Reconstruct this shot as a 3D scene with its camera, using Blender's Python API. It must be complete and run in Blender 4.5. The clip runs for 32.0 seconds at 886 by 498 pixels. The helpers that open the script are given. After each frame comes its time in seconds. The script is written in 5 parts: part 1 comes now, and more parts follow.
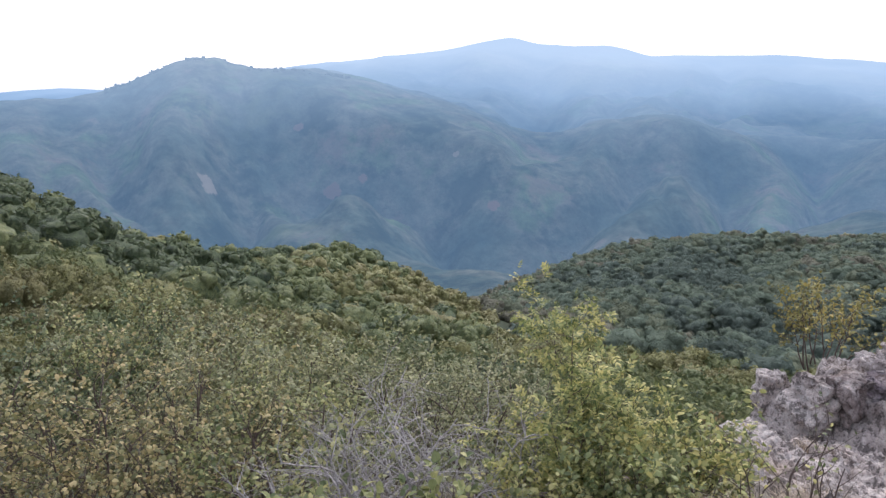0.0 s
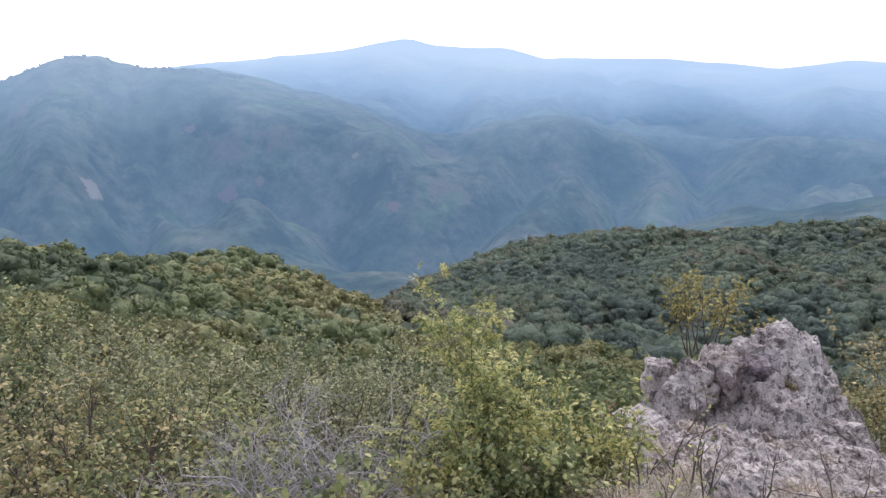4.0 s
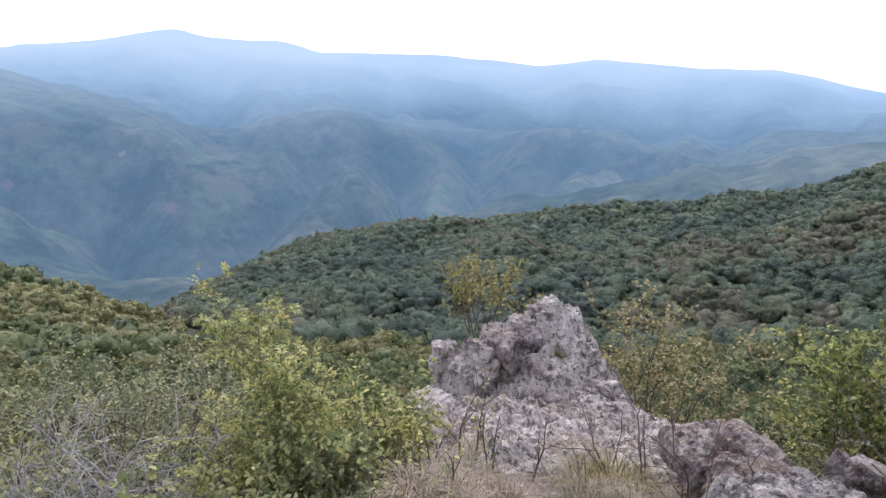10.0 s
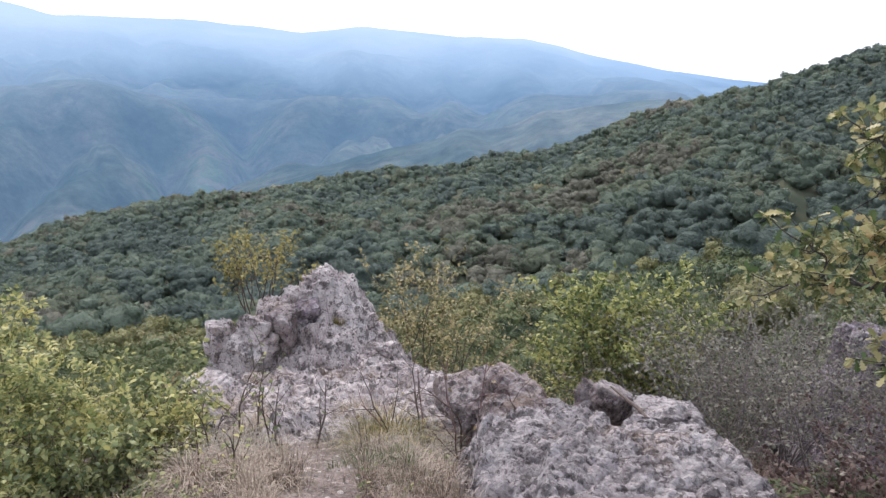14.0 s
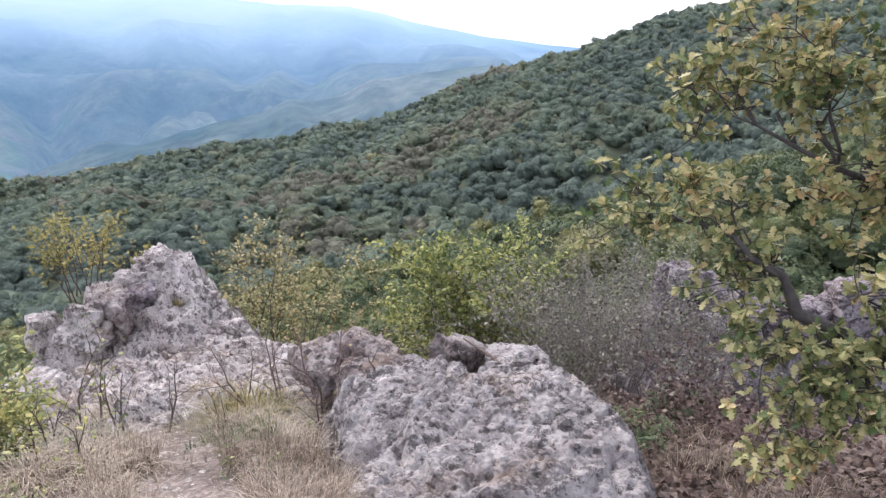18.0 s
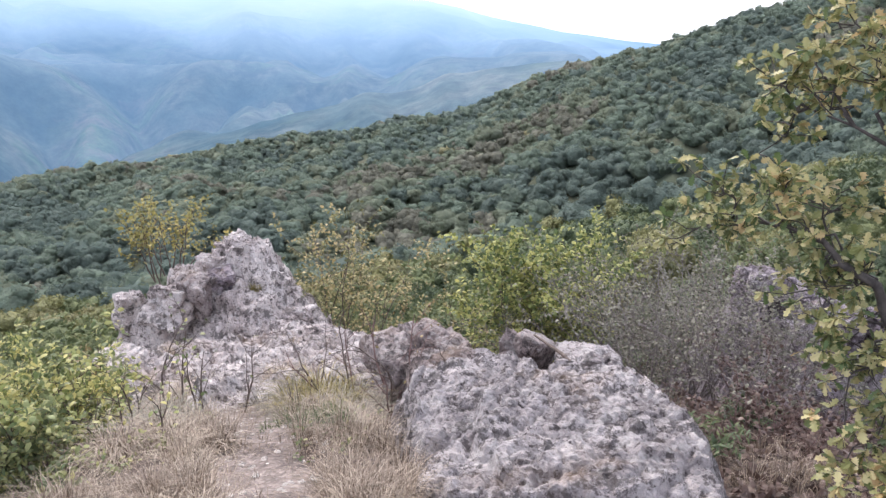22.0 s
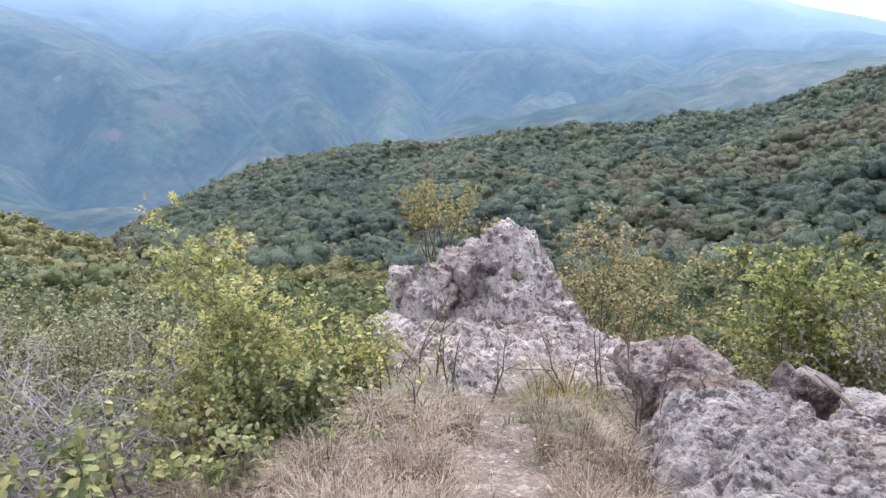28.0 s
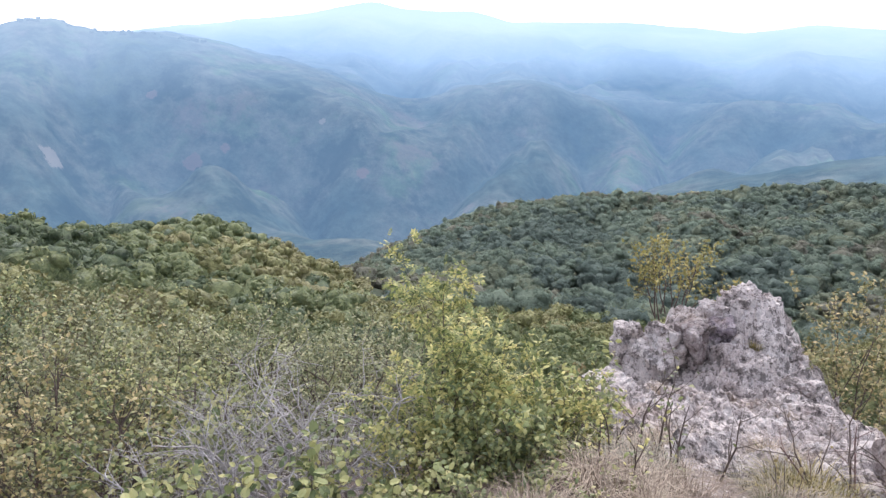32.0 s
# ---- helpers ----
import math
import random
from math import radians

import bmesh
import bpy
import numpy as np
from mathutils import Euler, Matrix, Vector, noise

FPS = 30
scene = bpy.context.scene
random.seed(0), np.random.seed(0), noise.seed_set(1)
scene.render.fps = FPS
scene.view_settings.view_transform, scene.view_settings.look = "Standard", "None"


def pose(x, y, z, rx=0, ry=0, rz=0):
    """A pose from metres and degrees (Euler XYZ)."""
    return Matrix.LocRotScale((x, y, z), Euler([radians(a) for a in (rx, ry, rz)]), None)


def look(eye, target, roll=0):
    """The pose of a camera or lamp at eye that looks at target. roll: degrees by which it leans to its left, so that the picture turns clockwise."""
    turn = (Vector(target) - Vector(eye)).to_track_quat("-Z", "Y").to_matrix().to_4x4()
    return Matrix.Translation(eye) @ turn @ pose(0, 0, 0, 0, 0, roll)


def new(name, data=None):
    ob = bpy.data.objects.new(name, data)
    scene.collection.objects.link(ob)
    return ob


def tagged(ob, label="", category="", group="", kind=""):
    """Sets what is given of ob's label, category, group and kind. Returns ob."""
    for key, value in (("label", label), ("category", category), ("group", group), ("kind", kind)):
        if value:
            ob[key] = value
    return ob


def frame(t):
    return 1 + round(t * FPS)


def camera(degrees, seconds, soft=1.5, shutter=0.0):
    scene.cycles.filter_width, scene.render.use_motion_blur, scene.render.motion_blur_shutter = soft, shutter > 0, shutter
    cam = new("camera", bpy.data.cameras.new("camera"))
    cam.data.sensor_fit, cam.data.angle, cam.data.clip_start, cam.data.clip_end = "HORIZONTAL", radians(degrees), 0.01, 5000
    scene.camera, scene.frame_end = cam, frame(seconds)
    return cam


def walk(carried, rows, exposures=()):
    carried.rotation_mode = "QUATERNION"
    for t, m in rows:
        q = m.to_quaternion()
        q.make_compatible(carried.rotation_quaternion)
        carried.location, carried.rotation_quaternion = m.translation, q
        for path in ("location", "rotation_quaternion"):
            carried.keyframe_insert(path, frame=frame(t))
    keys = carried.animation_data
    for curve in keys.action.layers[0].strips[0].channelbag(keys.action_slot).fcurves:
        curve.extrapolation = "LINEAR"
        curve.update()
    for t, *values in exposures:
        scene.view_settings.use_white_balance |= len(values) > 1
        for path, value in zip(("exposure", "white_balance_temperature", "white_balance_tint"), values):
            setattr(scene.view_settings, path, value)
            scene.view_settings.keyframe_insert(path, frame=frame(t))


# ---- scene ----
# ---- camera and walk ----
cam = camera(62.26, 32.0, soft=1.35)
# seconds, x, y, z, heading to the right of +y, tilt, lean
PATH = [
    (0.0, -0.081, 0.101, 1.589, -37.02, -12.00, -0.15),
    (0.5, -0.072, 0.105, 1.590, -35.51, -11.92, -0.11),
    (1.0, -0.064, 0.105, 1.591, -34.60, -11.82, -0.08),
    (1.5, -0.060, 0.097, 1.593, -33.66, -11.73, 0.31),
    (2.0, -0.055, 0.086, 1.602, -32.88, -11.82, 0.09),
    (2.5, -0.051, 0.077, 1.605, -31.79, -11.88, -0.07),
    (4.5, -0.021, 0.047, 1.616, -27.57, -11.94, -0.13),
    (5.0, -0.016, 0.047, 1.615, -25.39, -11.79, -0.34),
    (5.5, -0.009, 0.037, 1.617, -24.15, -11.36, -0.43),
    (6.0, 0.006, 0.021, 1.617, -23.60, -11.45, -0.69),
    (6.5, 0.004, 0.016, 1.621, -22.23, -11.54, -0.27),
    (7.0, 0.015, 0.017, 1.621, -20.36, -11.48, -0.17),
    (7.5, 0.016, 0.014, 1.618, -19.15, -11.60, -0.14),
    (8.0, 0.028, -0.002, 1.620, -17.80, -11.80, -0.00),
    (8.5, 0.022, 0.004, 1.618, -16.39, -11.86, 0.11),
    (9.0, 0.034, -0.006, 1.622, -15.12, -11.90, 0.08),
    (9.5, 0.028, -0.007, 1.621, -13.63, -12.25, 0.01),
    (10.0, 0.029, -0.006, 1.616, -12.41, -12.31, 0.28),
    (10.5, 0.029, -0.009, 1.618, -11.76, -12.96, 0.00),
    (11.0, 0.037, -0.015, 1.622, -9.01, -12.97, -0.12),
    (11.5, 0.048, -0.025, 1.629, -6.58, -13.10, 0.19),
    (12.0, 0.059, -0.033, 1.627, -4.75, -13.24, -0.02),
    (12.5, 0.063, -0.037, 1.630, -2.70, -13.33, 0.09),
    (13.0, 0.067, -0.049, 1.631, 0.00, -13.75, -0.03),
    (13.5, 0.070, -0.054, 1.632, 2.72, -14.32, 0.10),
    (14.0, 0.085, -0.050, 1.624, 5.37, -14.64, 0.32),
    (14.5, 0.093, -0.051, 1.623, 6.34, -15.09, -0.10),
    (15.0, 0.092, -0.050, 1.615, 7.87, -15.94, -1.05),
    (15.5, 0.082, -0.046, 1.615, 11.11, -16.22, -1.27),
    (17.5, 0.028, -0.057, 1.580, 18.82, -15.96, -0.06),
    (18.0, 0.023, -0.056, 1.574, 18.37, -16.94, -0.14),
    (18.5, 0.015, -0.059, 1.574, 16.86, -17.42, -0.01),
    (19.0, 0.016, -0.064, 1.577, 16.54, -17.02, -0.05),
    (19.5, 0.012, -0.071, 1.580, 16.45, -16.76, -0.09),
    (20.0, 0.015, -0.060, 1.580, 16.38, -16.85, -0.30),
    (20.5, 0.010, -0.058, 1.578, 16.79, -16.89, -0.01),
    (21.0, 0.002, -0.054, 1.579, 15.96, -16.86, 0.43),
    (21.5, -0.005, -0.057, 1.575, 14.69, -16.86, 0.31),
    (22.0, -0.014, -0.055, 1.571, 12.80, -17.35, 0.27),
    (22.5, -0.014, -0.037, 1.556, 11.62, -17.98, 0.18),
    (23.0, -0.019, -0.029, 1.549, 10.19, -18.22, 0.34),
    (23.5, -0.024, -0.023, 1.551, 8.77, -18.29, 0.05),
    (24.0, -0.032, -0.023, 1.552, 7.47, -17.82, 0.01),
    (24.5, -0.036, -0.020, 1.552, 5.41, -17.90, 0.12),
    (25.0, -0.037, -0.016, 1.547, 3.42, -17.96, 0.16),
    (25.5, -0.043, -0.026, 1.546, 1.69, -18.08, 0.24),
    (27.5, 0.011, 0.049, 1.602, -5.00, -19.09, -0.08),
    (28.0, 0.004, 0.054, 1.605, -8.76, -18.19, 0.18),
    (28.5, -0.005, 0.050, 1.607, -11.43, -17.97, 0.41),
    (29.0, -0.005, 0.052, 1.603, -13.45, -17.72, 0.39),
    (29.5, -0.008, 0.061, 1.599, -15.19, -17.15, 0.16),
    (30.0, -0.020, 0.063, 1.603, -17.34, -16.64, -0.09),
    (30.5, -0.027, 0.069, 1.601, -19.44, -16.23, 0.23),
    (31.0, -0.036, 0.072, 1.605, -21.15, -14.81, 0.48),
    (31.5, -0.037, 0.069, 1.609, -23.12, -14.60, 0.28),
    (32.0, -0.049, 0.067, 1.605, -26.74, -14.56, 0.03),
]
walk(cam, [(t, pose(x, y, z, 90 + tilt, 0, -head) @ pose(0, 0, 0, 0, 0, lean))
           for t, x, y, z, head, tilt, lean in PATH],
     [(0.0, 0.22), (6.0, 0.3), (10.0, 0.32), (13.0, 0.38), (15.0, 0.5), (19.0, 0.77), (25.0, 0.82), (28.0, 0.8), (30.0, 0.78), (32.0, 0.7)])

# ---- world and sun: thin bright overcast, the sun veiled ahead ----
SUN_HEADING, SUN_HEIGHT = -20.0, 48.0
world = bpy.data.worlds.new("sky")
scene.world = world
world.use_nodes = True
wn, wl = world.node_tree.nodes, world.node_tree.links
wn.clear()
sky = wn.new("ShaderNodeTexSky")
sky.sky_type = "NISHITA"
sky.sun_disc = False
sky.sun_elevation, sky.sun_rotation = radians(SUN_HEIGHT), radians(SUN_HEADING)
sky.dust_density = 4.0
sky_light = wn.new("ShaderNodeBackground")
sky_light.inputs["Strength"].default_value = 0.07
cloud = wn.new("ShaderNodeBackground")
cloud.inputs["Color"].default_value = (0.922, 0.955, 1.09, 1)
cloud.inputs["Strength"].default_value = 0.95
both = wn.new("ShaderNodeAddShader")
wout = wn.new("ShaderNodeOutputWorld")
wl.new(sky.outputs[0], sky_light.inputs["Color"])
wl.new(sky_light.outputs[0], both.inputs[0])
wl.new(cloud.outputs[0], both.inputs[1])
wl.new(both.outputs[0], wout.inputs["Surface"])

sun = new("sun", bpy.data.lights.new("sun", "SUN"))
sun.data.energy, sun.data.angle, sun.data.color = 1.5, radians(14), (1.0, 0.96, 0.9)
_h, _e = radians(SUN_HEADING), radians(SUN_HEIGHT)
sun.matrix_world = look((40 * math.sin(_h) * math.cos(_e), 40 * math.cos(_h) * math.cos(_e), 40 * math.sin(_e)), (0, 0, 0))


# ---- materials ----
def nodes_of(name):
    m = bpy.data.materials.new(name)
    m.use_nodes = True
    nt = m.node_tree
    return m, nt.nodes, nt.links, nt.nodes["Principled BSDF"]


def noise_node(n, l, scale, detail=6.0, rough=0.6, vec=None):
    t = n.new("ShaderNodeTexNoise")
    t.inputs["Scale"].default_value = scale
    t.inputs["Detail"].default_value = detail
    t.inputs["Roughness"].default_value = rough
    if vec is not None:
        l.new(vec, t.inputs["Vector"])
    return t


def ramp_node(n, l, fac, stops):
    r = n.new("ShaderNodeValToRGB")
    e = r.color_ramp.elements
    e[0].position, e[0].color = stops[0][0], (*stops[0][1], 1)
    e[1].position, e[1].color = stops[-1][0], (*stops[-1][1], 1)
    for p, c in stops[1:-1]:
        e.new(p).color = (*c, 1)
    l.new(fac, r.inputs["Fac"])
    return r


def mix_node(n, l, fac, a, b, mode="MIX"):
    x = n.new("ShaderNodeMix")
    x.data_type, x.blend_type = "RGBA", mode
    for sock, v in ((x.inputs[0], fac), (x.inputs[6], a), (x.inputs[7], b)):
        if hasattr(v, "node"):
            l.new(v, sock)
        elif isinstance(v, float):
            sock.default_value = v
        else:
            sock.default_value = (*v, 1)
    return x


def bump_node(n, l, height, strength, distance, to):
    b = n.new("ShaderNodeBump")
    b.inputs["Strength"].default_value = strength
    b.inputs["Distance"].default_value = distance
    l.new(height, b.inputs["Height"])
    l.new(b.outputs[0], to)
    return b


def leaf_material(name, stops, through_light=0.3, rough=0.5, patch=0.0, vary=0.55, leafy=0.0):
    """Leaves: every leaf its own hue out of the stops, with a second, wider drift over the crown."""
    m, n, l, p = nodes_of(name)
    geo = n.new("ShaderNodeNewGeometry")
    su = n.new("ShaderNodeMath")
    l.new(geo.outputs["Random Per Island"], su.inputs[0])
    l.new(n.new("ShaderNodeObjectInfo").outputs["Random"], su.inputs[1])
    fr = n.new("ShaderNodeMath")
    fr.operation = "FRACT"
    l.new(su.outputs[0], fr.inputs[0])
    src = fr.outputs[0]
    wide = noise_node(n, l, patch if patch else 1.7, 3.0, 0.6, geo.outputs["Position"])
    add = n.new("ShaderNodeMath")
    add.operation = "MULTIPLY_ADD"
    l.new(wide.outputs["Fac"], add.inputs[0])
    add.inputs[1].default_value = 1.1
    sub = n.new("ShaderNodeMath")
    sub.operation = "MULTIPLY_ADD"
    l.new(src, sub.inputs[0])
    sub.inputs[1].default_value = vary
    sub.inputs[2].default_value = -0.05 - vary / 2
    l.new(sub.outputs[0], add.inputs[2])
    r = ramp_node(n, l, add.outputs[0], stops)
    l.new(r.outputs[0], p.inputs["Base Color"])
    p.inputs["Roughness"].default_value = rough
    p.inputs["Specular IOR Level"].default_value = 0.3
    if leafy:
        lf = noise_node(n, l, leafy, 5.0, 0.7, geo.outputs["Position"])
        bump_node(n, l, lf.outputs["Fac"], 1.0, 1.6 / leafy, p.inputs["Normal"])
        # shade between leaves put into the colour: darker in the bump's hollows
        shade = ramp_node(n, l, lf.outputs["Fac"], [(0.35, (0.82, 0.82, 0.82)), (0.65, (1.16, 1.16, 1.13))])
        l.new(mix_node(n, l, 0.9, r.outputs[0], shade.outputs[0], "MULTIPLY").outputs[2], p.inputs["Base Color"])
    tr = n.new("ShaderNodeBsdfTranslucent")
    l.new(r.outputs[0], tr.inputs["Color"])
    mx = n.new("ShaderNodeMixShader")
    mx.inputs[0].default_value = through_light
    l.new(p.outputs[0], mx.inputs[1])
    l.new(tr.outputs[0], mx.inputs[2])
    l.new(mx.outputs[0], n["Material Output"].inputs["Surface"])
    return m


def bark_material(name, dark, light, scale=30.0):
    m, n, l, p = nodes_of(name)
    geo = n.new("ShaderNodeNewGeometry")
    t = noise_node(n, l, scale, 5.0, 0.65, geo.outputs["Position"])
    r = ramp_node(n, l, t.outputs["Fac"], [(0.3, dark), (0.7, light)])
    l.new(r.outputs[0], p.inputs["Base Color"])
    p.inputs["Roughness"].default_value = 0.85
    bump_node(n, l, t.outputs["Fac"], 0.5, 0.01, p.inputs["Normal"])
    return m


def flake_node(n, l, vec, scale, feature):
    """Angular fracture cells, flattened along the bedding."""
    mp = n.new("ShaderNodeMapping")
    mp.inputs["Rotation"].default_value = (0.45, -0.35, 0.3)
    mp.inputs["Scale"].default_value = (scale * 0.75, scale, scale * 1.7)
    l.new(vec, mp.inputs["Vector"])
    v = n.new("ShaderNodeTexVoronoi")
    v.feature = feature
    v.inputs["Scale"].default_value = 1.0
    l.new(mp.outputs[0], v.inputs["Vector"])
    return v


def rock_material(name, tones, lichen=0.7, stain=(0.05, 0.042, 0.042)):
    """Weathered volcanic rock: mottled grain, pale lichen specks, dark pits and crusts, a few cracks."""
    m, n, l, p = nodes_of(name)
    geo = n.new("ShaderNodeNewGeometry")
    pos = geo.outputs["Position"]
    jit = noise_node(n, l, 11.0, 4.0, 0.65, pos)
    sc = n.new("ShaderNodeVectorMath")
    sc.operation = "MULTIPLY_ADD"
    l.new(jit.outputs["Color"], sc.inputs[0])
    sc.inputs[1].default_value = (0.05, 0.05, 0.05)
    l.new(pos, sc.inputs[2])
    bent = sc.outputs[0]
    mid = noise_node(n, l, 2.4, 9.0, 0.68, pos)
    base = ramp_node(n, l, mid.outputs["Fac"], [(0.36, tones[0]), (0.46, tones[1]), (0.6, tones[2])])
    fine = noise_node(n, l, 46.0, 5.0, 0.7, pos)
    spots = ramp_node(n, l, fine.outputs["Fac"], [(0.34, (0.45, 0.44, 0.45)), (0.43, (0.96, 0.96, 0.96)), (0.64, (1.22, 1.21, 1.19))])
    c0 = mix_node(n, l, 0.85, base.outputs[0], spots.outputs[0], "MULTIPLY")
    hole = noise_node(n, l, 17.0, 6.0, 0.72, pos)
    holes = ramp_node(n, l, hole.outputs["Fac"], [(0.41, (0.3, 0.28, 0.28)), (0.445, (1.0, 1.0, 1.0)), (0.57, (1.0, 1.0, 1.0)), (0.6, (1.22, 1.21, 1.2))])
    c = mix_node(n, l, 0.9, c0.outputs[2], holes.outputs[0], "MULTIPLY")
    # lichen: many small pale roundish specks, thicker here and there
    speck = n.new("ShaderNodeTexVoronoi")
    speck.inputs["Scale"].default_value = 24.0
    l.new(bent, speck.inputs["Vector"])
    crust = noise_node(n, l, 6.0, 6.0, 0.65, pos)
    lm = n.new("ShaderNodeMath")
    lm.operation = "MULTIPLY_ADD"
    l.new(speck.outputs["Distance"], lm.inputs[0])
    lm.inputs[1].default_value = -0.28
    l.new(crust.outputs["Fac"], lm.inputs[2])
    cr = ramp_node(n, l, lm.outputs[0], [(0.38, (0, 0, 0)), (0.47, (lichen, lichen, lichen))])
    c2 = mix_node(n, l, cr.outputs[0], c.outputs[2], (0.45, 0.415, 0.41))
    # dark algae crusts
    pitn = noise_node(n, l, 5.5, 9.0, 0.78, pos)
    pit = ramp_node(n, l, pitn.outputs["Fac"], [(0.53, (0, 0, 0)), (0.565, (0.7, 0.7, 0.7))])
    c3 = mix_node(n, l, pit.outputs[0], c2.outputs[2], stain)
    edge = flake_node(n, l, bent, 4.0, "DISTANCE_TO_EDGE")
    ck = ramp_node(n, l, edge.outputs["Distance"], [(0.008, (0.25, 0.23, 0.23)), (0.03, (1, 1, 1))])
    where = noise_node(n, l, 2.6, 4.0, 0.65, pos)
    some = ramp_node(n, l, where.outputs["Fac"], [(0.47, (0, 0, 0)), (0.6, (0.8, 0.8, 0.8))])
    c4 = mix_node(n, l, some.outputs[0], c3.outputs[2], ck.outputs[0], "MULTIPLY")
    warm = noise_node(n, l, 1.3, 6.0, 0.65, pos)
    wr = ramp_node(n, l, warm.outputs["Fac"], [(0.54, (0, 0, 0)), (0.68, (0.4, 0.4, 0.4))])
    c6 = mix_node(n, l, wr.outputs[0], c4.outputs[2], (0.31, 0.22, 0.16))
    l.new(c6.outputs[2], p.inputs["Base Color"])
    p.inputs["Roughness"].default_value = 0.92
    p.inputs["Specular IOR Level"].default_value = 0.2
    h2 = n.new("ShaderNodeMath")
    h2.operation = "MULTIPLY_ADD"
    l.new(fine.outputs["Fac"], h2.inputs[0])
    h2.inputs[1].default_value = 0.35
    l.new(hole.outputs["Fac"], h2.inputs[2])
    bump_node(n, l, h2.outputs[0], 1.0, 0.04, p.inputs["Normal"])
    return m


ROCK = rock_material("weathered_rock", [(0.255, 0.212, 0.206), (0.45, 0.392, 0.382), (0.59, 0.53, 0.515)], 0.65)
ROCK_GREY = rock_material("lichened_grey_rock", [(0.13, 0.111, 0.115), (0.285, 0.253, 0.258), (0.45, 0.406, 0.407)], 0.66)
ROCK_BROWN = rock_material("brown_rock", [(0.1, 0.078, 0.077), (0.2, 0.16, 0.157), (0.33, 0.285, 0.28)], 0.45)
ROCK_VIOLET = rock_material("violet_rock", [(0.12, 0.1, 0.12), (0.2, 0.165, 0.19), (0.32, 0.285, 0.305)], 0.3)

TWIG_GREY = bark_material("grey_dead_wood", (0.17, 0.15, 0.152), (0.46, 0.43, 0.43))
TWIG_BROWN = bark_material("brown_twig", (0.05, 0.035, 0.03), (0.14, 0.1, 0.085))
TWIG_SHRUB = bark_material("grey_brown_twig", (0.09, 0.072, 0.07), (0.26, 0.225, 0.22))
TWIG_RED = bark_material("reddish_twig", (0.1, 0.055, 0.05), (0.24, 0.15, 0.14))
BARK_OAK = bark_material("oak_bark", (0.025, 0.02, 0.02), (0.09, 0.075, 0.07))

LEAF_LIME = leaf_material("yellow_green_leaf", [(0.2, (0.115, 0.148, 0.058)), (0.5, (0.3, 0.32, 0.125)), (0.85, (0.55, 0.49, 0.195))], 0.38, vary=0.75)
LEAF_GREEN = leaf_material("green_leaf", [(0.15, (0.105, 0.132, 0.062)), (0.5, (0.245, 0.268, 0.115)), (0.85, (0.46, 0.43, 0.2))], 0.35, vary=0.8)
LEAF_DARK = leaf_material("dark_green_leaf", [(0.2, (0.039, 0.059, 0.029)), (0.5, (0.088, 0.119, 0.055)), (0.85, (0.169, 0.191, 0.084))], 0.2)
LEAF_OLIVE = leaf_material("olive_leaf", [(0.2, (0.106, 0.124, 0.066)), (0.5, (0.223, 0.234, 0.124)), (0.85, (0.393, 0.370, 0.206))])
LEAF_TAN = leaf_material("yellow_brown_leaf", [(0.15, (0.10, 0.105, 0.048)), (0.5, (0.25, 0.235, 0.105)), (0.85, (0.45, 0.36, 0.185))], vary=0.9)
LEAF_RUSSET = leaf_material("russet_leaf", [(0.2, (0.12, 0.098, 0.045)), (0.5, (0.25, 0.195, 0.09)), (0.85, (0.40, 0.29, 0.15))])
LEAF_GREY = leaf_material("grey_green_leaf", [(0.1, (0.055, 0.050, 0.034)), (0.2, (0.08, 0.077, 0.057)), (0.5, (0.15, 0.143, 0.108)), (0.85, (0.29, 0.27, 0.212))])
LEAF_OAK = leaf_material("oak_leaf", [(0.15, (0.09, 0.13, 0.052)), (0.45, (0.265, 0.266, 0.112)), (0.85, (0.51, 0.44, 0.23)), (1.05, (0.42, 0.28, 0.14))], 0.35, 0.34, vary=0.85)
LEAF_GOLD = leaf_material("gold_leaf", [(0.2, (0.156, 0.150, 0.060)), (0.5, (0.294, 0.270, 0.096)), (0.85, (0.423, 0.340, 0.120))], 0.35)
# distance haze is mixed into these base colours: paler and bluer than near greens
FAR_GREENS = [leaf_material(name, [(0.2, tuple(0.66 * v for v in c)), (0.5, tuple(0.93 * v for v in c)), (0.85, tuple(1.2 * v for v in c))], 0.3, 0.9, patch=0.1, vary=0.14, leafy=0.5)
              for name, c in (("forest_dark", (0.164, 0.211, 0.182)), ("forest_green", (0.207, 0.260, 0.202)), ("forest_olive", (0.234, 0.266, 0.190)),
                              ("forest_brown", (0.256, 0.251, 0.199)), ("forest_yellow", (0.375, 0.347, 0.202)))]
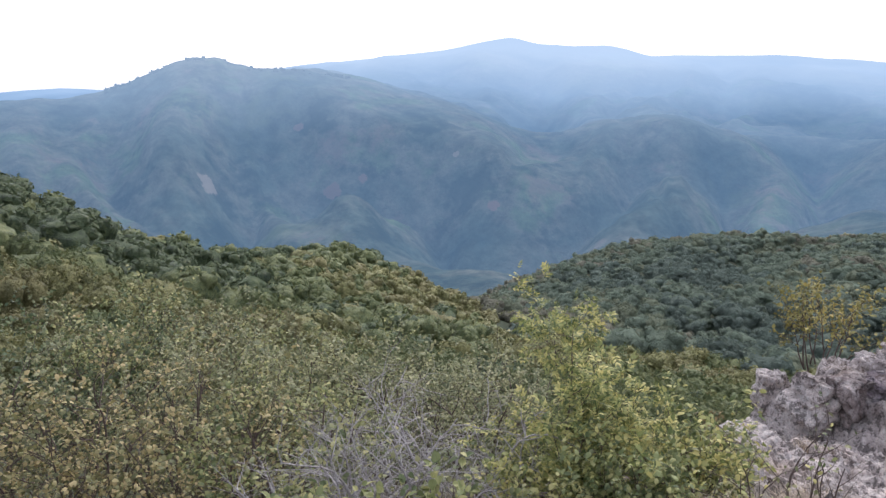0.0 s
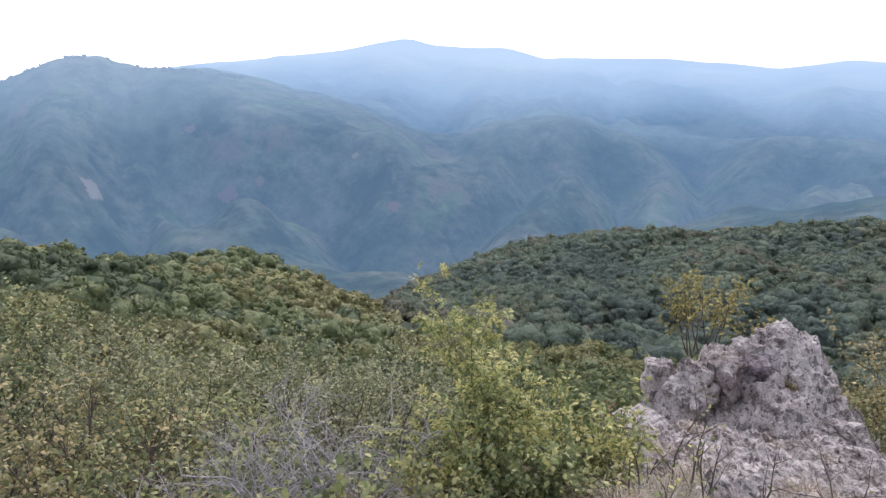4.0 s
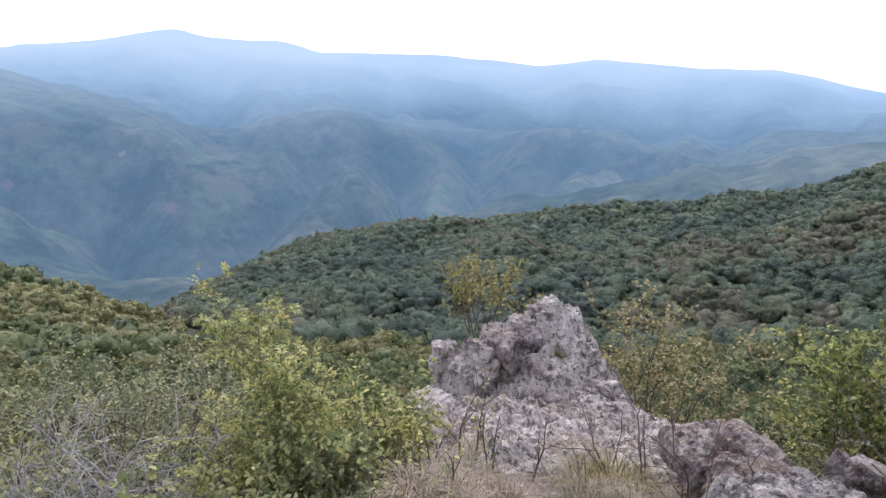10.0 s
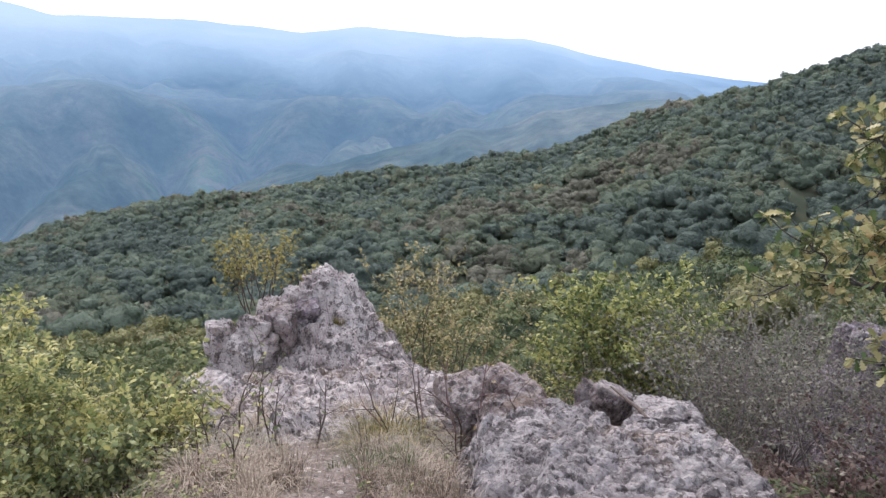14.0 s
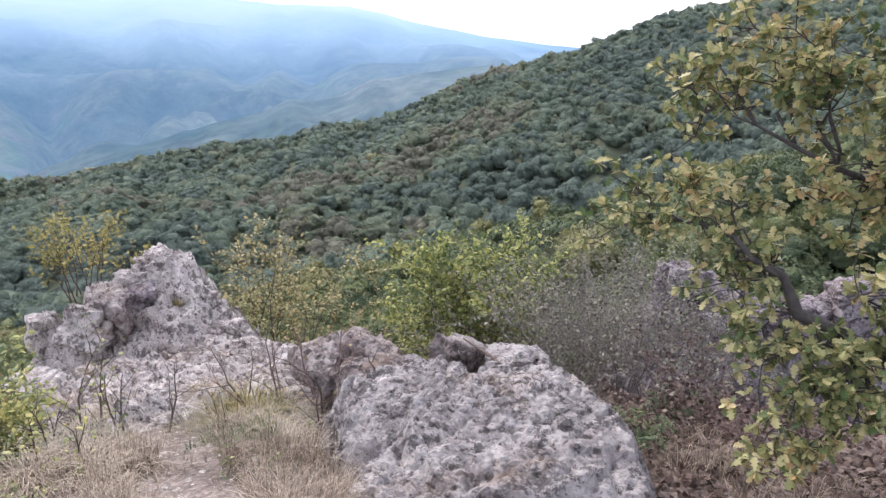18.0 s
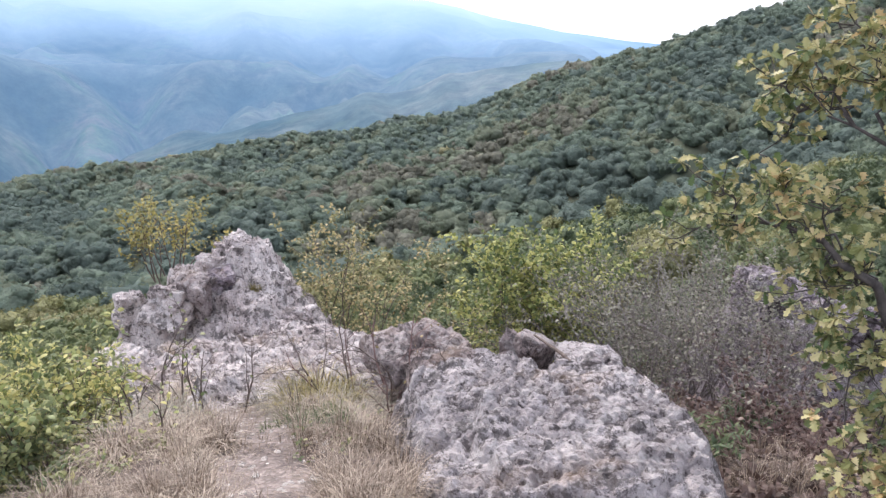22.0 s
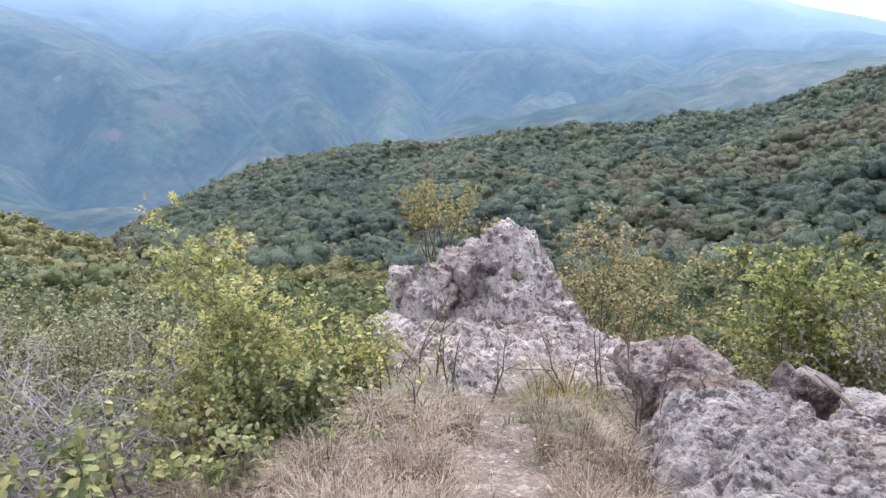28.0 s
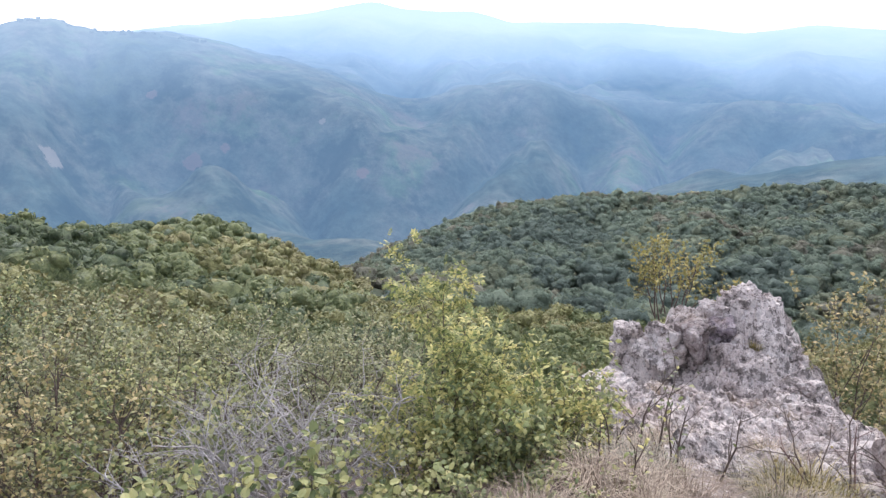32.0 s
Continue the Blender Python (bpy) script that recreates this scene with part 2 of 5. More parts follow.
NEAR_GREENS = [
    leaf_material("scrub_dark", [(0.2, (0.043, 0.063, 0.038)), (0.5, (0.090, 0.122, 0.063)), (0.85, (0.168, 0.195, 0.095))], 0.15, 0.6, vary=0.25, leafy=5.0),
    leaf_material("scrub_green", [(0.2, (0.071, 0.092, 0.042)), (0.5, (0.151, 0.180, 0.079)), (0.85, (0.265, 0.278, 0.126))], 0.15, 0.6, vary=0.25, leafy=5.0),
    leaf_material("scrub_olive", [(0.2, (0.102, 0.108, 0.047)), (0.5, (0.211, 0.209, 0.089)), (0.85, (0.357, 0.330, 0.147))], 0.15, 0.6, vary=0.25, leafy=5.0),
    leaf_material("scrub_brown", [(0.2, (0.110, 0.109, 0.051)), (0.5, (0.221, 0.205, 0.095)), (0.85, (0.368, 0.329, 0.156))], 0.15, 0.6, vary=0.25, leafy=5.0),
    leaf_material("scrub_yellow", [(0.2, (0.144, 0.137, 0.049)), (0.5, (0.284, 0.265, 0.099)), (0.85, (0.437, 0.372, 0.160))], 0.15, 0.6, vary=0.25, leafy=5.0)]
LEAF_POPLAR = leaf_material("poplar_leaf", [(0.2, (0.09, 0.125, 0.042)), (0.5, (0.25, 0.272, 0.09)), (0.85, (0.44, 0.42, 0.15))], 0.35, vary=0.8)
GRASS_DRY = leaf_material("dry_grass", [(0.15, (0.125, 0.09, 0.068)), (0.5, (0.28, 0.212, 0.165)), (0.85, (0.46, 0.375, 0.295))], 0.25, vary=0.9)
GRASS_GREEN = leaf_material("tuft_grass", [(0.2, (0.090, 0.090, 0.036)), (0.5, (0.216, 0.178, 0.079)), (0.85, (0.378, 0.299, 0.106))], 0.25)
GRASS_FRESH = leaf_material("fresh_grass", [(0.2, (0.060, 0.072, 0.033)), (0.5, (0.130, 0.140, 0.067)), (0.85, (0.240, 0.221, 0.114))], 0.25)
GRASS_GREY = leaf_material("grey_grass", [(0.2, (0.12, 0.105, 0.085)), (0.5, (0.215, 0.19, 0.155)), (0.85, (0.33, 0.3, 0.24))], 0.25)
LITTER = leaf_material("leaf_litter", [(0.2, (0.05, 0.028, 0.024)), (0.5, (0.105, 0.066, 0.054)), (0.85, (0.17, 0.118, 0.098))], 0.1)


def ground_material():
    """Thin soil, gravel and dry turf near the ridge, undergrowth further out."""
    m, n, l, p = nodes_of("hill_ground")
    geo = n.new("ShaderNodeNewGeometry")
    pos = geo.outputs["Position"]
    a = noise_node(n, l, 6.0, 8.0, 0.7, pos)
    b = noise_node(n, l, 40.0, 4.0, 0.65, pos)
    near = ramp_node(n, l, a.outputs["Fac"], [(0.3, (0.045, 0.034, 0.029)), (0.5, (0.09, 0.068, 0.06)), (0.7, (0.145, 0.115, 0.1))])
    grit = ramp_node(n, l, b.outputs["Fac"], [(0.38, (0.45, 0.45, 0.45)), (0.5, (0.95, 0.94, 0.93)), (0.62, (1.45, 1.43, 1.4))])
    c = mix_node(n, l, 0.8, near.outputs[0], grit.outputs[0], "MULTIPLY")
    w = noise_node(n, l, 0.06, 6.0, 0.6, pos)
    far = ramp_node(n, l, w.outputs["Fac"], [(0.3, (0.035, 0.048, 0.036)), (0.5, (0.06, 0.07, 0.048)), (0.7, (0.09, 0.086, 0.058))])
    ln = n.new("ShaderNodeVectorMath")
    ln.operation = "LENGTH"
    l.new(pos, ln.inputs[0])
    mr = n.new("ShaderNodeMapRange")
    mr.inputs["From Min"].default_value, mr.inputs["From Max"].default_value = 7.0, 14.0
    l.new(ln.outputs["Value"], mr.inputs["Value"])
    cc = mix_node(n, l, mr.outputs[0], c.outputs[2], far.outputs[0])
    l.new(cc.outputs[2], p.inputs["Base Color"])
    p.inputs["Roughness"].default_value = 0.95
    p.inputs["Specular IOR Level"].default_value = 0.1
    bump_node(n, l, b.outputs["Fac"], 0.6, 0.02, p.inputs["Normal"])
    return m


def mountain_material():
    """Wooded mountains kilometres off: forest colours with blue haze painted in as a glow that grows with distance."""
    m, n, l, p = nodes_of("distant_mountain")
    geo = n.new("ShaderNodeNewGeometry")
    pos = geo.outputs["Position"]
    a = noise_node(n, l, 0.006, 9.0, 0.62, pos)
    b = noise_node(n, l, 0.035, 8.0, 0.75, pos)
    wood = ramp_node(n, l, a.outputs["Fac"], [(0.3, (0.034, 0.06, 0.064)), (0.45, (0.072, 0.096, 0.086)), (0.55, (0.112, 0.122, 0.108)), (0.62, (0.084, 0.126, 0.086)), (0.75, (0.15, 0.178, 0.112))])
    fleck = ramp_node(n, l, b.outputs["Fac"], [(0.36, (0.55, 0.55, 0.57)), (0.5, (1.0, 1.0, 1.0)), (0.64, (1.5, 1.48, 1.45))])
    c = mix_node(n, l, 0.9, wood.outputs[0], fleck.outputs[0], "MULTIPLY")
    prev = c.outputs[2]
    # clearings, scree and dark stands of trees
    for scale, lo, hi, most, tone in ((0.0042, 0.56, 0.64, 0.4, (0.11, 0.15, 0.075)), (0.0057, 0.59, 0.66, 0.55, (0.2, 0.155, 0.15)), (0.0105, 0.54, 0.62, 0.75, (0.026, 0.042, 0.046))):
        pn = noise_node(n, l, scale, 7.0, 0.68, pos)
        pm = ramp_node(n, l, pn.outputs["Fac"], [(lo, (0, 0, 0)), (hi, (most, most, most))])
        prev = mix_node(n, l, pm.outputs[0], prev, tone).outputs[2]
    for place, wide, tone in CLIFFS:
        ds = n.new("ShaderNodeVectorMath")
        ds.operation = "DISTANCE"
        l.new(pos, ds.inputs[0])
        ds.inputs[1].default_value = place
        fade = n.new("ShaderNodeMapRange")
        fade.inputs["From Min"].default_value, fade.inputs["From Max"].default_value = wide * 0.2, wide * 1.3
        fade.inputs["To Min"].default_value, fade.inputs["To Max"].default_value = 0.62, 0.0
        l.new(ds.outputs["Value"], fade.inputs["Value"])
        sm = n.new("ShaderNodeMath")
        l.new(fade.outputs[0], sm.inputs[0])
        l.new(b.outputs["Fac"], sm.inputs[1])
        cm = ramp_node(n, l, sm.outputs[0], [(0.92, (0, 0, 0)), (1.06, (0.9, 0.9, 0.9))])
        prev = mix_node(n, l, cm.outputs[0], prev, tone).outputs[2]
    l.new(prev, p.inputs["Base Color"])
    p.inputs["Roughness"].default_value = 1.0
    p.inputs["Specular IOR Level"].default_value = 0.0
    bump_node(n, l, b.outputs["Fac"], 0.55, 11.0, p.inputs["Normal"])
    # haze as emission, its tint brighter with height and in drifting patches
    haze_glow = n.new("ShaderNodeEmission")
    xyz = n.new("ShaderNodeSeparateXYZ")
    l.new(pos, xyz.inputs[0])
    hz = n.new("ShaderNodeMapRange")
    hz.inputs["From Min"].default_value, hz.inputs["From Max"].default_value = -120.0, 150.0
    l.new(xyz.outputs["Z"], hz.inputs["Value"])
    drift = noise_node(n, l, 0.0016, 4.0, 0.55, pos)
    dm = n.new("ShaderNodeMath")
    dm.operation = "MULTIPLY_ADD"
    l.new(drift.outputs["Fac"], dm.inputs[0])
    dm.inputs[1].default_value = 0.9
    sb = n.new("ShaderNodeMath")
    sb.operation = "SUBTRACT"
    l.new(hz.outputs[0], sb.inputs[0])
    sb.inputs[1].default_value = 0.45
    # the painted haze brightens towards the valley's head in the east
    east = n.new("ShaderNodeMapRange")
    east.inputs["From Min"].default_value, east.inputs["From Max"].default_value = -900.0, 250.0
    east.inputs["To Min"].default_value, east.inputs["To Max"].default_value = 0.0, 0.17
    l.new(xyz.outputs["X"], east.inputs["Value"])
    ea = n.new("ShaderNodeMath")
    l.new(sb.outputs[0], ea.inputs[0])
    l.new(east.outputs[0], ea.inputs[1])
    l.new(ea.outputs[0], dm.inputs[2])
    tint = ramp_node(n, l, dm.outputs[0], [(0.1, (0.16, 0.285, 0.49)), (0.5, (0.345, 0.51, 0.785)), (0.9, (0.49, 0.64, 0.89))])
    l.new(tint.outputs[0], haze_glow.inputs["Color"])
    # share of haze emission grows with distance from the lookout
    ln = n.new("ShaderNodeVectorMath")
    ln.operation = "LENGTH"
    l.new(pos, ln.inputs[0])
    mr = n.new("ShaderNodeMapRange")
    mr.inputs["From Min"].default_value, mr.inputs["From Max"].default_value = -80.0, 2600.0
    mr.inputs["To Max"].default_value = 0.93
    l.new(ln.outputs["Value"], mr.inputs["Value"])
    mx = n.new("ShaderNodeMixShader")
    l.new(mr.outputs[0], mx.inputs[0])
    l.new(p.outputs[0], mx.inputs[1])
    l.new(haze_glow.outputs[0], mx.inputs[2])
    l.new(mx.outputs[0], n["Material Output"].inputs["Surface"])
    return m


def gravel_material():
    """Trodden pinkish grit with pale chips."""
    m, n, l, p = nodes_of("path_gravel")
    geo = n.new("ShaderNodeNewGeometry")
    pos = geo.outputs["Position"]
    a = noise_node(n, l, 7.0, 6.0, 0.65, pos)
    vor = n.new("ShaderNodeTexVoronoi")
    vor.inputs["Scale"].default_value = 55.0
    l.new(pos, vor.inputs["Vector"])
    base = ramp_node(n, l, a.outputs["Fac"], [(0.3, (0.1, 0.077, 0.07)), (0.5, (0.185, 0.148, 0.135)), (0.7, (0.27, 0.23, 0.212))])
    chip = ramp_node(n, l, vor.outputs["Color"], [(0.2, (0.65, 0.63, 0.62)), (0.6, (1.0, 0.98, 0.97)), (0.9, (1.45, 1.42, 1.4))])
    c = mix_node(n, l, 0.8, base.outputs[0], chip.outputs[0], "MULTIPLY")
    l.new(c.outputs[2], p.inputs["Base Color"])
    p.inputs["Roughness"].default_value = 0.95
    bump_node(n, l, vor.outputs["Distance"], 0.8, 0.012, p.inputs["Normal"])
    return m


GRAVEL = gravel_material()
GROUND = ground_material()

# ---- shared builders ----
EYE = 1.6


def mesh_of(name, verts, tris, mats, index=None, smooth=False):
    """A triangle mesh out of arrays."""
    verts, tris = np.asarray(verts, np.float32), np.asarray(tris, np.int32)
    me = bpy.data.meshes.new(name)
    me.vertices.add(len(verts))
    me.vertices.foreach_set("co", verts.ravel())
    me.loops.add(len(tris) * 3)
    me.loops.foreach_set("vertex_index", tris.ravel())
    me.polygons.add(len(tris))
    me.polygons.foreach_set("loop_start", np.arange(0, len(tris) * 3, 3, dtype=np.int32))
    for mt in mats:
        me.materials.append(mt)
    if index is not None:
        me.polygons.foreach_set("material_index", np.asarray(index, np.int32))
    me.polygons.foreach_set("use_smooth", np.full(len(tris), smooth))
    me.update(calc_edges=True)
    return me


def part(name, me, parent, label=""):
    ob = new(name, me)
    ob.parent = parent
    return tagged(ob, label)


def thing(name, m, label, category, group="", kind=""):
    ob = new(name)
    ob.empty_display_size = 0.2
    ob.matrix_world = m
    return tagged(ob, label, category, group, kind)


def polar(head, r, z=0.0):
    return Vector((r * math.sin(radians(head)), r * math.cos(radians(head)), z))


# ---- the land ----
def smooth_profile(head, pts):
    """A soft curve through (heading, value) pairs."""
    xs, ys = [p[0] for p in pts], [p[1] for p in pts]
    off = np.linspace(-1.8, 1.8, 7)
    return sum(np.interp(head + o, xs, ys) for o in off) / len(off)


# height over the level line, in degrees seen from the lookout, of the land at growing distances
RINGS = [
    (25.0, [(-180, -12), (-75, -15), (-50, -22), (-30, -25), (0, -27), (15, -25), (30, -20), (50, -12), (180, -12)]),
    (60.0, [(-180, -9), (-75, -8.0), (-60, -14.5), (-45, -19.5), (-30, -22), (0, -23), (15, -20.5), (30, -17), (50, -9), (180, -9)]),
    (110.0, [(-180, -6), (-75, -4.2), (-66, -7.4), (-62, -10.2), (-50, -15), (-42, -17.5), (-30, -20.5), (0, -21.2), (14, -18.9), (26, -15.4), (31, -14.4), (50, -8), (180, -6)]),
    (200.0, [(-180, -5), (-75, -9.5), (-60, -12.5), (-50, -12.6), (-45.6, -12), (-41, -13.6), (-37, -16), (-30, -19), (0, -19.2), (15, -18.6), (30, -15), (50, -6), (180, -5)]),
    (310.0, [(-180, -4), (-75, -13), (-45, -15.5), (-36, -17.5), (-31, -17), (-24, -15.5), (-10, -14), (0, -13.5), (15, -11.8), (30, -6.6), (50, -2), (180, -4)]),
    (460.0, [(-180, -4), (-75, -15), (-36, -17), (-32, -15.2), (-28, -13.0), (-24.7, -11.8), (-19.5, -10.6), (-10, -10.4), (2, -8.8), (13.7, -7.0), (21.4, -4.1), (27.5, -2.6), (34, 0.4), (40, 1.0), (50, 1.6), (180, -4)]),
    (600.0, [(-180, -6), (-75, -16), (-36, -16.4), (-20, -14), (0, -12), (14, -9.5), (25, -6), (34, -3), (50, -1), (180, -6)]),
    (850.0, [(-180, -5), (-75, -11), (-40, -12.6), (-20, -11.5), (-8, -9.8), (2, -7.0), (8, -5.1), (13, -3.8), (24, -2.9), (30, -2.8), (50, -3), (180, -5)]),
    (1050.0, [(-180, -5), (-75, -8), (-50, -8.5), (-33, -9.5), (-20, -8), (-8, -9), (2, -8.5), (14, -7), (30, -6), (50, -5), (180, -5)])]
FRONT_RIDGE = [(-180, -4), (-75, -2.0), (-67, -1.0), (-60.5, 0.6), (-55.3, 2.0), (-53.2, 2.5), (-50.2, 1.8), (-44, 0.7), (-38, -0.9), (-32, -2.6), (-26, -2.2), (-21, -1.7), (-16, -2.6), (-10, -4.4), (-3, -3.4), (4, -4.4), (9, -3.6), (14, -2.6), (27, -2.6), (50, -3), (180, -4)]
BACK_RIDGE = [(-180, -2), (-75, -1.4), (-62, -1.0), (-52, 1.6), (-43, 2.5), (-36.3, 3.3), (-31.8, 4.1), (-29.5, 3.4), (-24.6, 3.4), (-21.7, 2.6), (-12.3, 2.5), (-8.5, 2.2), (-5.2, 1.6), (-0.8, 2.3), (6, 1.45), (11.5, 1.3), (17, 0.1), (22, -0.9), (27.5, -1.4), (50, -3), (180, -2)]


def near_land(x, y):
    """The ridge underfoot: a path along its back, falling away on both hands and past the crag."""
    z = np.interp(y, [-30, -5, 0, 1.2, 2.0, 2.9, 4.0, 5.0, 6.0, 8.0, 9.5, 12, 16, 30], [-3, -0.5, 0, -0.02, -0.1, -0.32, -0.68, -1.02, -1.35, -1.8, -2.7, -4.4, -7.2, -15])
    left, right = np.maximum(0, -x - 0.7), np.maximum(0, x - 0.5)
    z = z - 0.42 * left - 0.12 * np.minimum(right, 3) - 0.3 * np.maximum(right - 3, 0)
    dip = np.clip((x - 0.15) / 0.4, 0, 1) * np.clip((y - 1.2) / 1.0, 0, 1)
    z = z - 0.2 * dip
    return z - np.clip(y - 4.8, 0, 5) * 0.32 * np.clip(right, 0, 1)


def land(x, y):
    """Height of the ground anywhere."""
    x, y = np.asarray(x, float), np.asarray(y, float)
    r = np.maximum(np.hypot(x, y), 1e-3)
    head = np.degrees(np.arctan2(x, y))
    rs = [g[0] for g in RINGS] + [1500.0, 1950.0, 2800.0, 3500.0, 4750.0]
    zs = [EYE + g[0] * np.tan(np.radians(smooth_profile(head, g[1]))) for g in RINGS]
    front = EYE + 1500 * np.tan(np.radians(smooth_profile(head, FRONT_RIDGE)))
    back = EYE + 2800 * np.tan(np.radians(sum(np.interp(head + o, *zip(*BACK_RIDGE)) for o in (-0.5, 0, 0.5)) / 3))
    plain = np.interp(head, [-180, -70, -64, -58, -40, 10, 20, 180], [-60, -6, 30, 5, -60, -100, -260, -260])
    zs += [front, np.minimum(front - 25, 0.5 * front + 0.5 * back - 60), back, back - 160, plain]
    u = np.log(r)
    us = np.log(rs)
    z = zs[0] / rs[0] * 0 + EYE + (zs[0] - EYE) * np.minimum(r, rs[0]) / rs[0]
    for i in range(len(rs) - 1):
        t = np.clip((u - us[i]) / (us[i + 1] - us[i]), 0, 1)
        t = 0.55 * t + 0.45 * t * t * (3 - 2 * t)
        z = np.where(r >= rs[i], zs[i] + (zs[i + 1] - zs[i]) * t, z)
    k = np.clip((r - 10) / 15, 0, 1)
    k = k * k * (3 - 2 * k)
    return near_land(x, y) * (1 - k) + z * k


GULLIES = []


def rough_land(x, y, z):
    """Spurs, gullies and unevenness on top of the land's large shape."""
    r = math.hypot(x, y)
    if r < 16:
        return z + 0.05 * noise.noise((x * 1.7, y * 1.7, 0)) + 0.02 * noise.noise((x * 6, y * 6, 3))
    if r < 600:
        z += min(1.0, (r - 16) / 60) * (0.012 * r * noise.noise((x * 0.016, y * 0.016, 5)) + 0.5 * noise.noise((x * 0.07, y * 0.07, 2)))
        head = math.degrees(math.atan2(x, y))
        k = min(1.0, max(0.0, (r - 150) / 90)) * (1.0 if r < 400 else max(0.15, 1 - (r - 400) / 60))
        q = head - 11 * math.log(r / 400) + 3 * noise.noise((x * 0.012, y * 0.012, 8))
        fold = 1 - 2.6 * math.sqrt(0.008 + noise.noise((q * 0.17, r * 0.0035, 11.0)) ** 2)
        return z + k * 0.019 * r * (fold - 0.35) * min(1.0, max(0.0, (head + 38) / 6))
    k = min(1.0, (r - 600) / 350)
    head = math.degrees(math.atan2(x, y))
    u = math.log(r)
    # spurs that run down towards the valley, bent sideways as they go
    bend = 4 * noise.noise((head * 0.05, u * 2.5, 3.0)) + 3 * (u - 7)
    spur = 1 - 2 * math.sqrt(0.02 + noise.noise(((head + bend) * 0.16, u * 1.3, 7.0)) ** 2)
    rib = 1 - 2 * math.sqrt(0.01 + noise.noise(((head + 2 * bend) * 0.45, u * 2.6, 2.0)) ** 2)
    fine = noise.fractal((x * 0.004, y * 0.004, 1.0), 0.9, 2.0, 5)
    swell = noise.fractal((x * 0.0021 + 3, y * 0.0021, 6.0), 1.0, 2.0, 3)
    s = 84 * (spur - 0.35) + 16 * (rib - 0.35) + 14 * fine + 52 * swell
    if r > 2800:
        s *= 0.1
    elif r > 1950:
        s *= 0.1 + 1.1 * (2800 - r) / 850
    elif r < 1150:
        s *= 1 - 0.85 * max(0.0, 1 - abs(r - 850) / 300)
    elif 1150 < r < 1850:
        s *= 0.28 + 0.72 * abs(r - 1500) / 350
    for line in GULLIES:
        near = min(away(x, y, *a, *b) for a, b in zip(line, line[1:]))
        s -= 95 * max(0.0, 1 - near / 125) ** 1.4
    return z + k * s


def away(x, y, ax, ay, bx, by):
    """Distance of a place from a stretch on the plan."""
    dx, dy = bx - ax, by - ay
    f = min(1.0, max(0.0, ((x - ax) * dx + (y - ay) * dy) / (dx * dx + dy * dy + 1e-6)))
    return math.hypot(x - ax - f * dx, y - ay - f * dy)


TABLE_R = np.geomspace(0.3, 640, 330)
_h, _r = np.meshgrid(np.radians(np.arange(-180, 180.01, 0.5)), TABLE_R)
TABLE = land(_r * np.sin(_h), _r * np.cos(_h)).tolist()
_u0, _du = math.log(0.3), (math.log(640) - math.log(0.3)) / 329


def ground_z(x, y):
    """Height of the finished ground, quickly."""
    r = max(0.31, math.hypot(x, y))
    a, b = (math.log(r) - _u0) / _du, (math.degrees(math.atan2(x, y)) + 180) * 2
    i, j = min(328, int(a)), min(719, int(b))
    a, b = a - i, b - j
    p, q = TABLE[i], TABLE[i + 1]
    z = (p[j] * (1 - b) + p[j + 1] * b) * (1 - a) + (q[j] * (1 - b) + q[j + 1] * b) * a
    return rough_land(x, y, z)


def seen_at(head, el):
    """Where the mountainside rises to that height over the level line."""
    for r in np.geomspace(640, 2700, 260).tolist():
        x, y = r * math.sin(radians(head)), r * math.cos(radians(head))
        z = rough_land(x, y, float(land(x, y)))
        if z - EYE > r * math.tan(radians(el)):
            return (x, y, z)
    return (x, y, z)


# ravines between the spurs, as heading and height over the level line
GULLIES = [[seen_at(h, e)[:2] for h, e in line] for line in (
    [(-7.9, -7.9), (-8.8, -6.3), (-10.1, -3.4)],
    [(2.7, -6.1), (0.0, -4.8), (-2.7, -3.6), (-4.9, -4.3), (-7.1, -6.7)],
    [(-31.2, -12.5), (-28.2, -8.6), (-24.7, -6.0), (-22.0, -3.4)],
    [(-35.4, -10.6), (-37.8, -7.1), (-41.8, -5.3), (-45.7, -4.3)],
    [(-53.6, -9.4), (-51.4, -4.9), (-50.3, -1.0)],
    [(-15.8, -9.0), (-14.2, -6.8), (-16.0, -4.3)])]
PINK, PALE = (0.18, 0.13, 0.122), (0.25, 0.225, 0.2)
CLIFFS = [(seen_at(h, e), w, t) for h, e, w, t in ((-54.8, -6.7, 34, PALE), (-45.6, -8.0, 30, PINK), (-43.2, -6.6, 16, PINK), (-33.0, -8.7, 18, PINK), (-36.0, -4.9, 12, PALE), (-48, -2.7, 18, PINK))]
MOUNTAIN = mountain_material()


def land_sheet(name, radii, heads, mat, closed_middle):
    hh, rr = np.meshgrid(np.radians(heads), radii)
    xs, ys = (rr * np.sin(hh)).ravel(), (rr * np.cos(hh)).ravel()
    zs = land(xs, ys)
    zs = np.array([rough_land(x, y, z) for x, y, z in zip(xs.tolist(), ys.tolist(), zs.tolist())])
    nh, nr = len(heads), len(radii)
    v = np.stack([xs, ys, zs], 1)
    i, j = np.meshgrid(np.arange(nr - 1), np.arange(nh), indexing="ij")
    a, b = i * nh + j, i * nh + (j + 1) % nh
    c, d = a + nh, b + nh
    t = np.concatenate([np.stack([a, c, b], -1).reshape(-1, 3), np.stack([b, c, d], -1).reshape(-1, 3)])
    if closed_middle:
        v = np.vstack([v, [[0, 0, 0]]])
        j = np.arange(nh)
        t = np.vstack([t, np.stack([np.full(nh, len(v) - 1), j, (j + 1) % nh], 1)])
    return new(name, mesh_of(name, v, t, [mat], smooth=True))


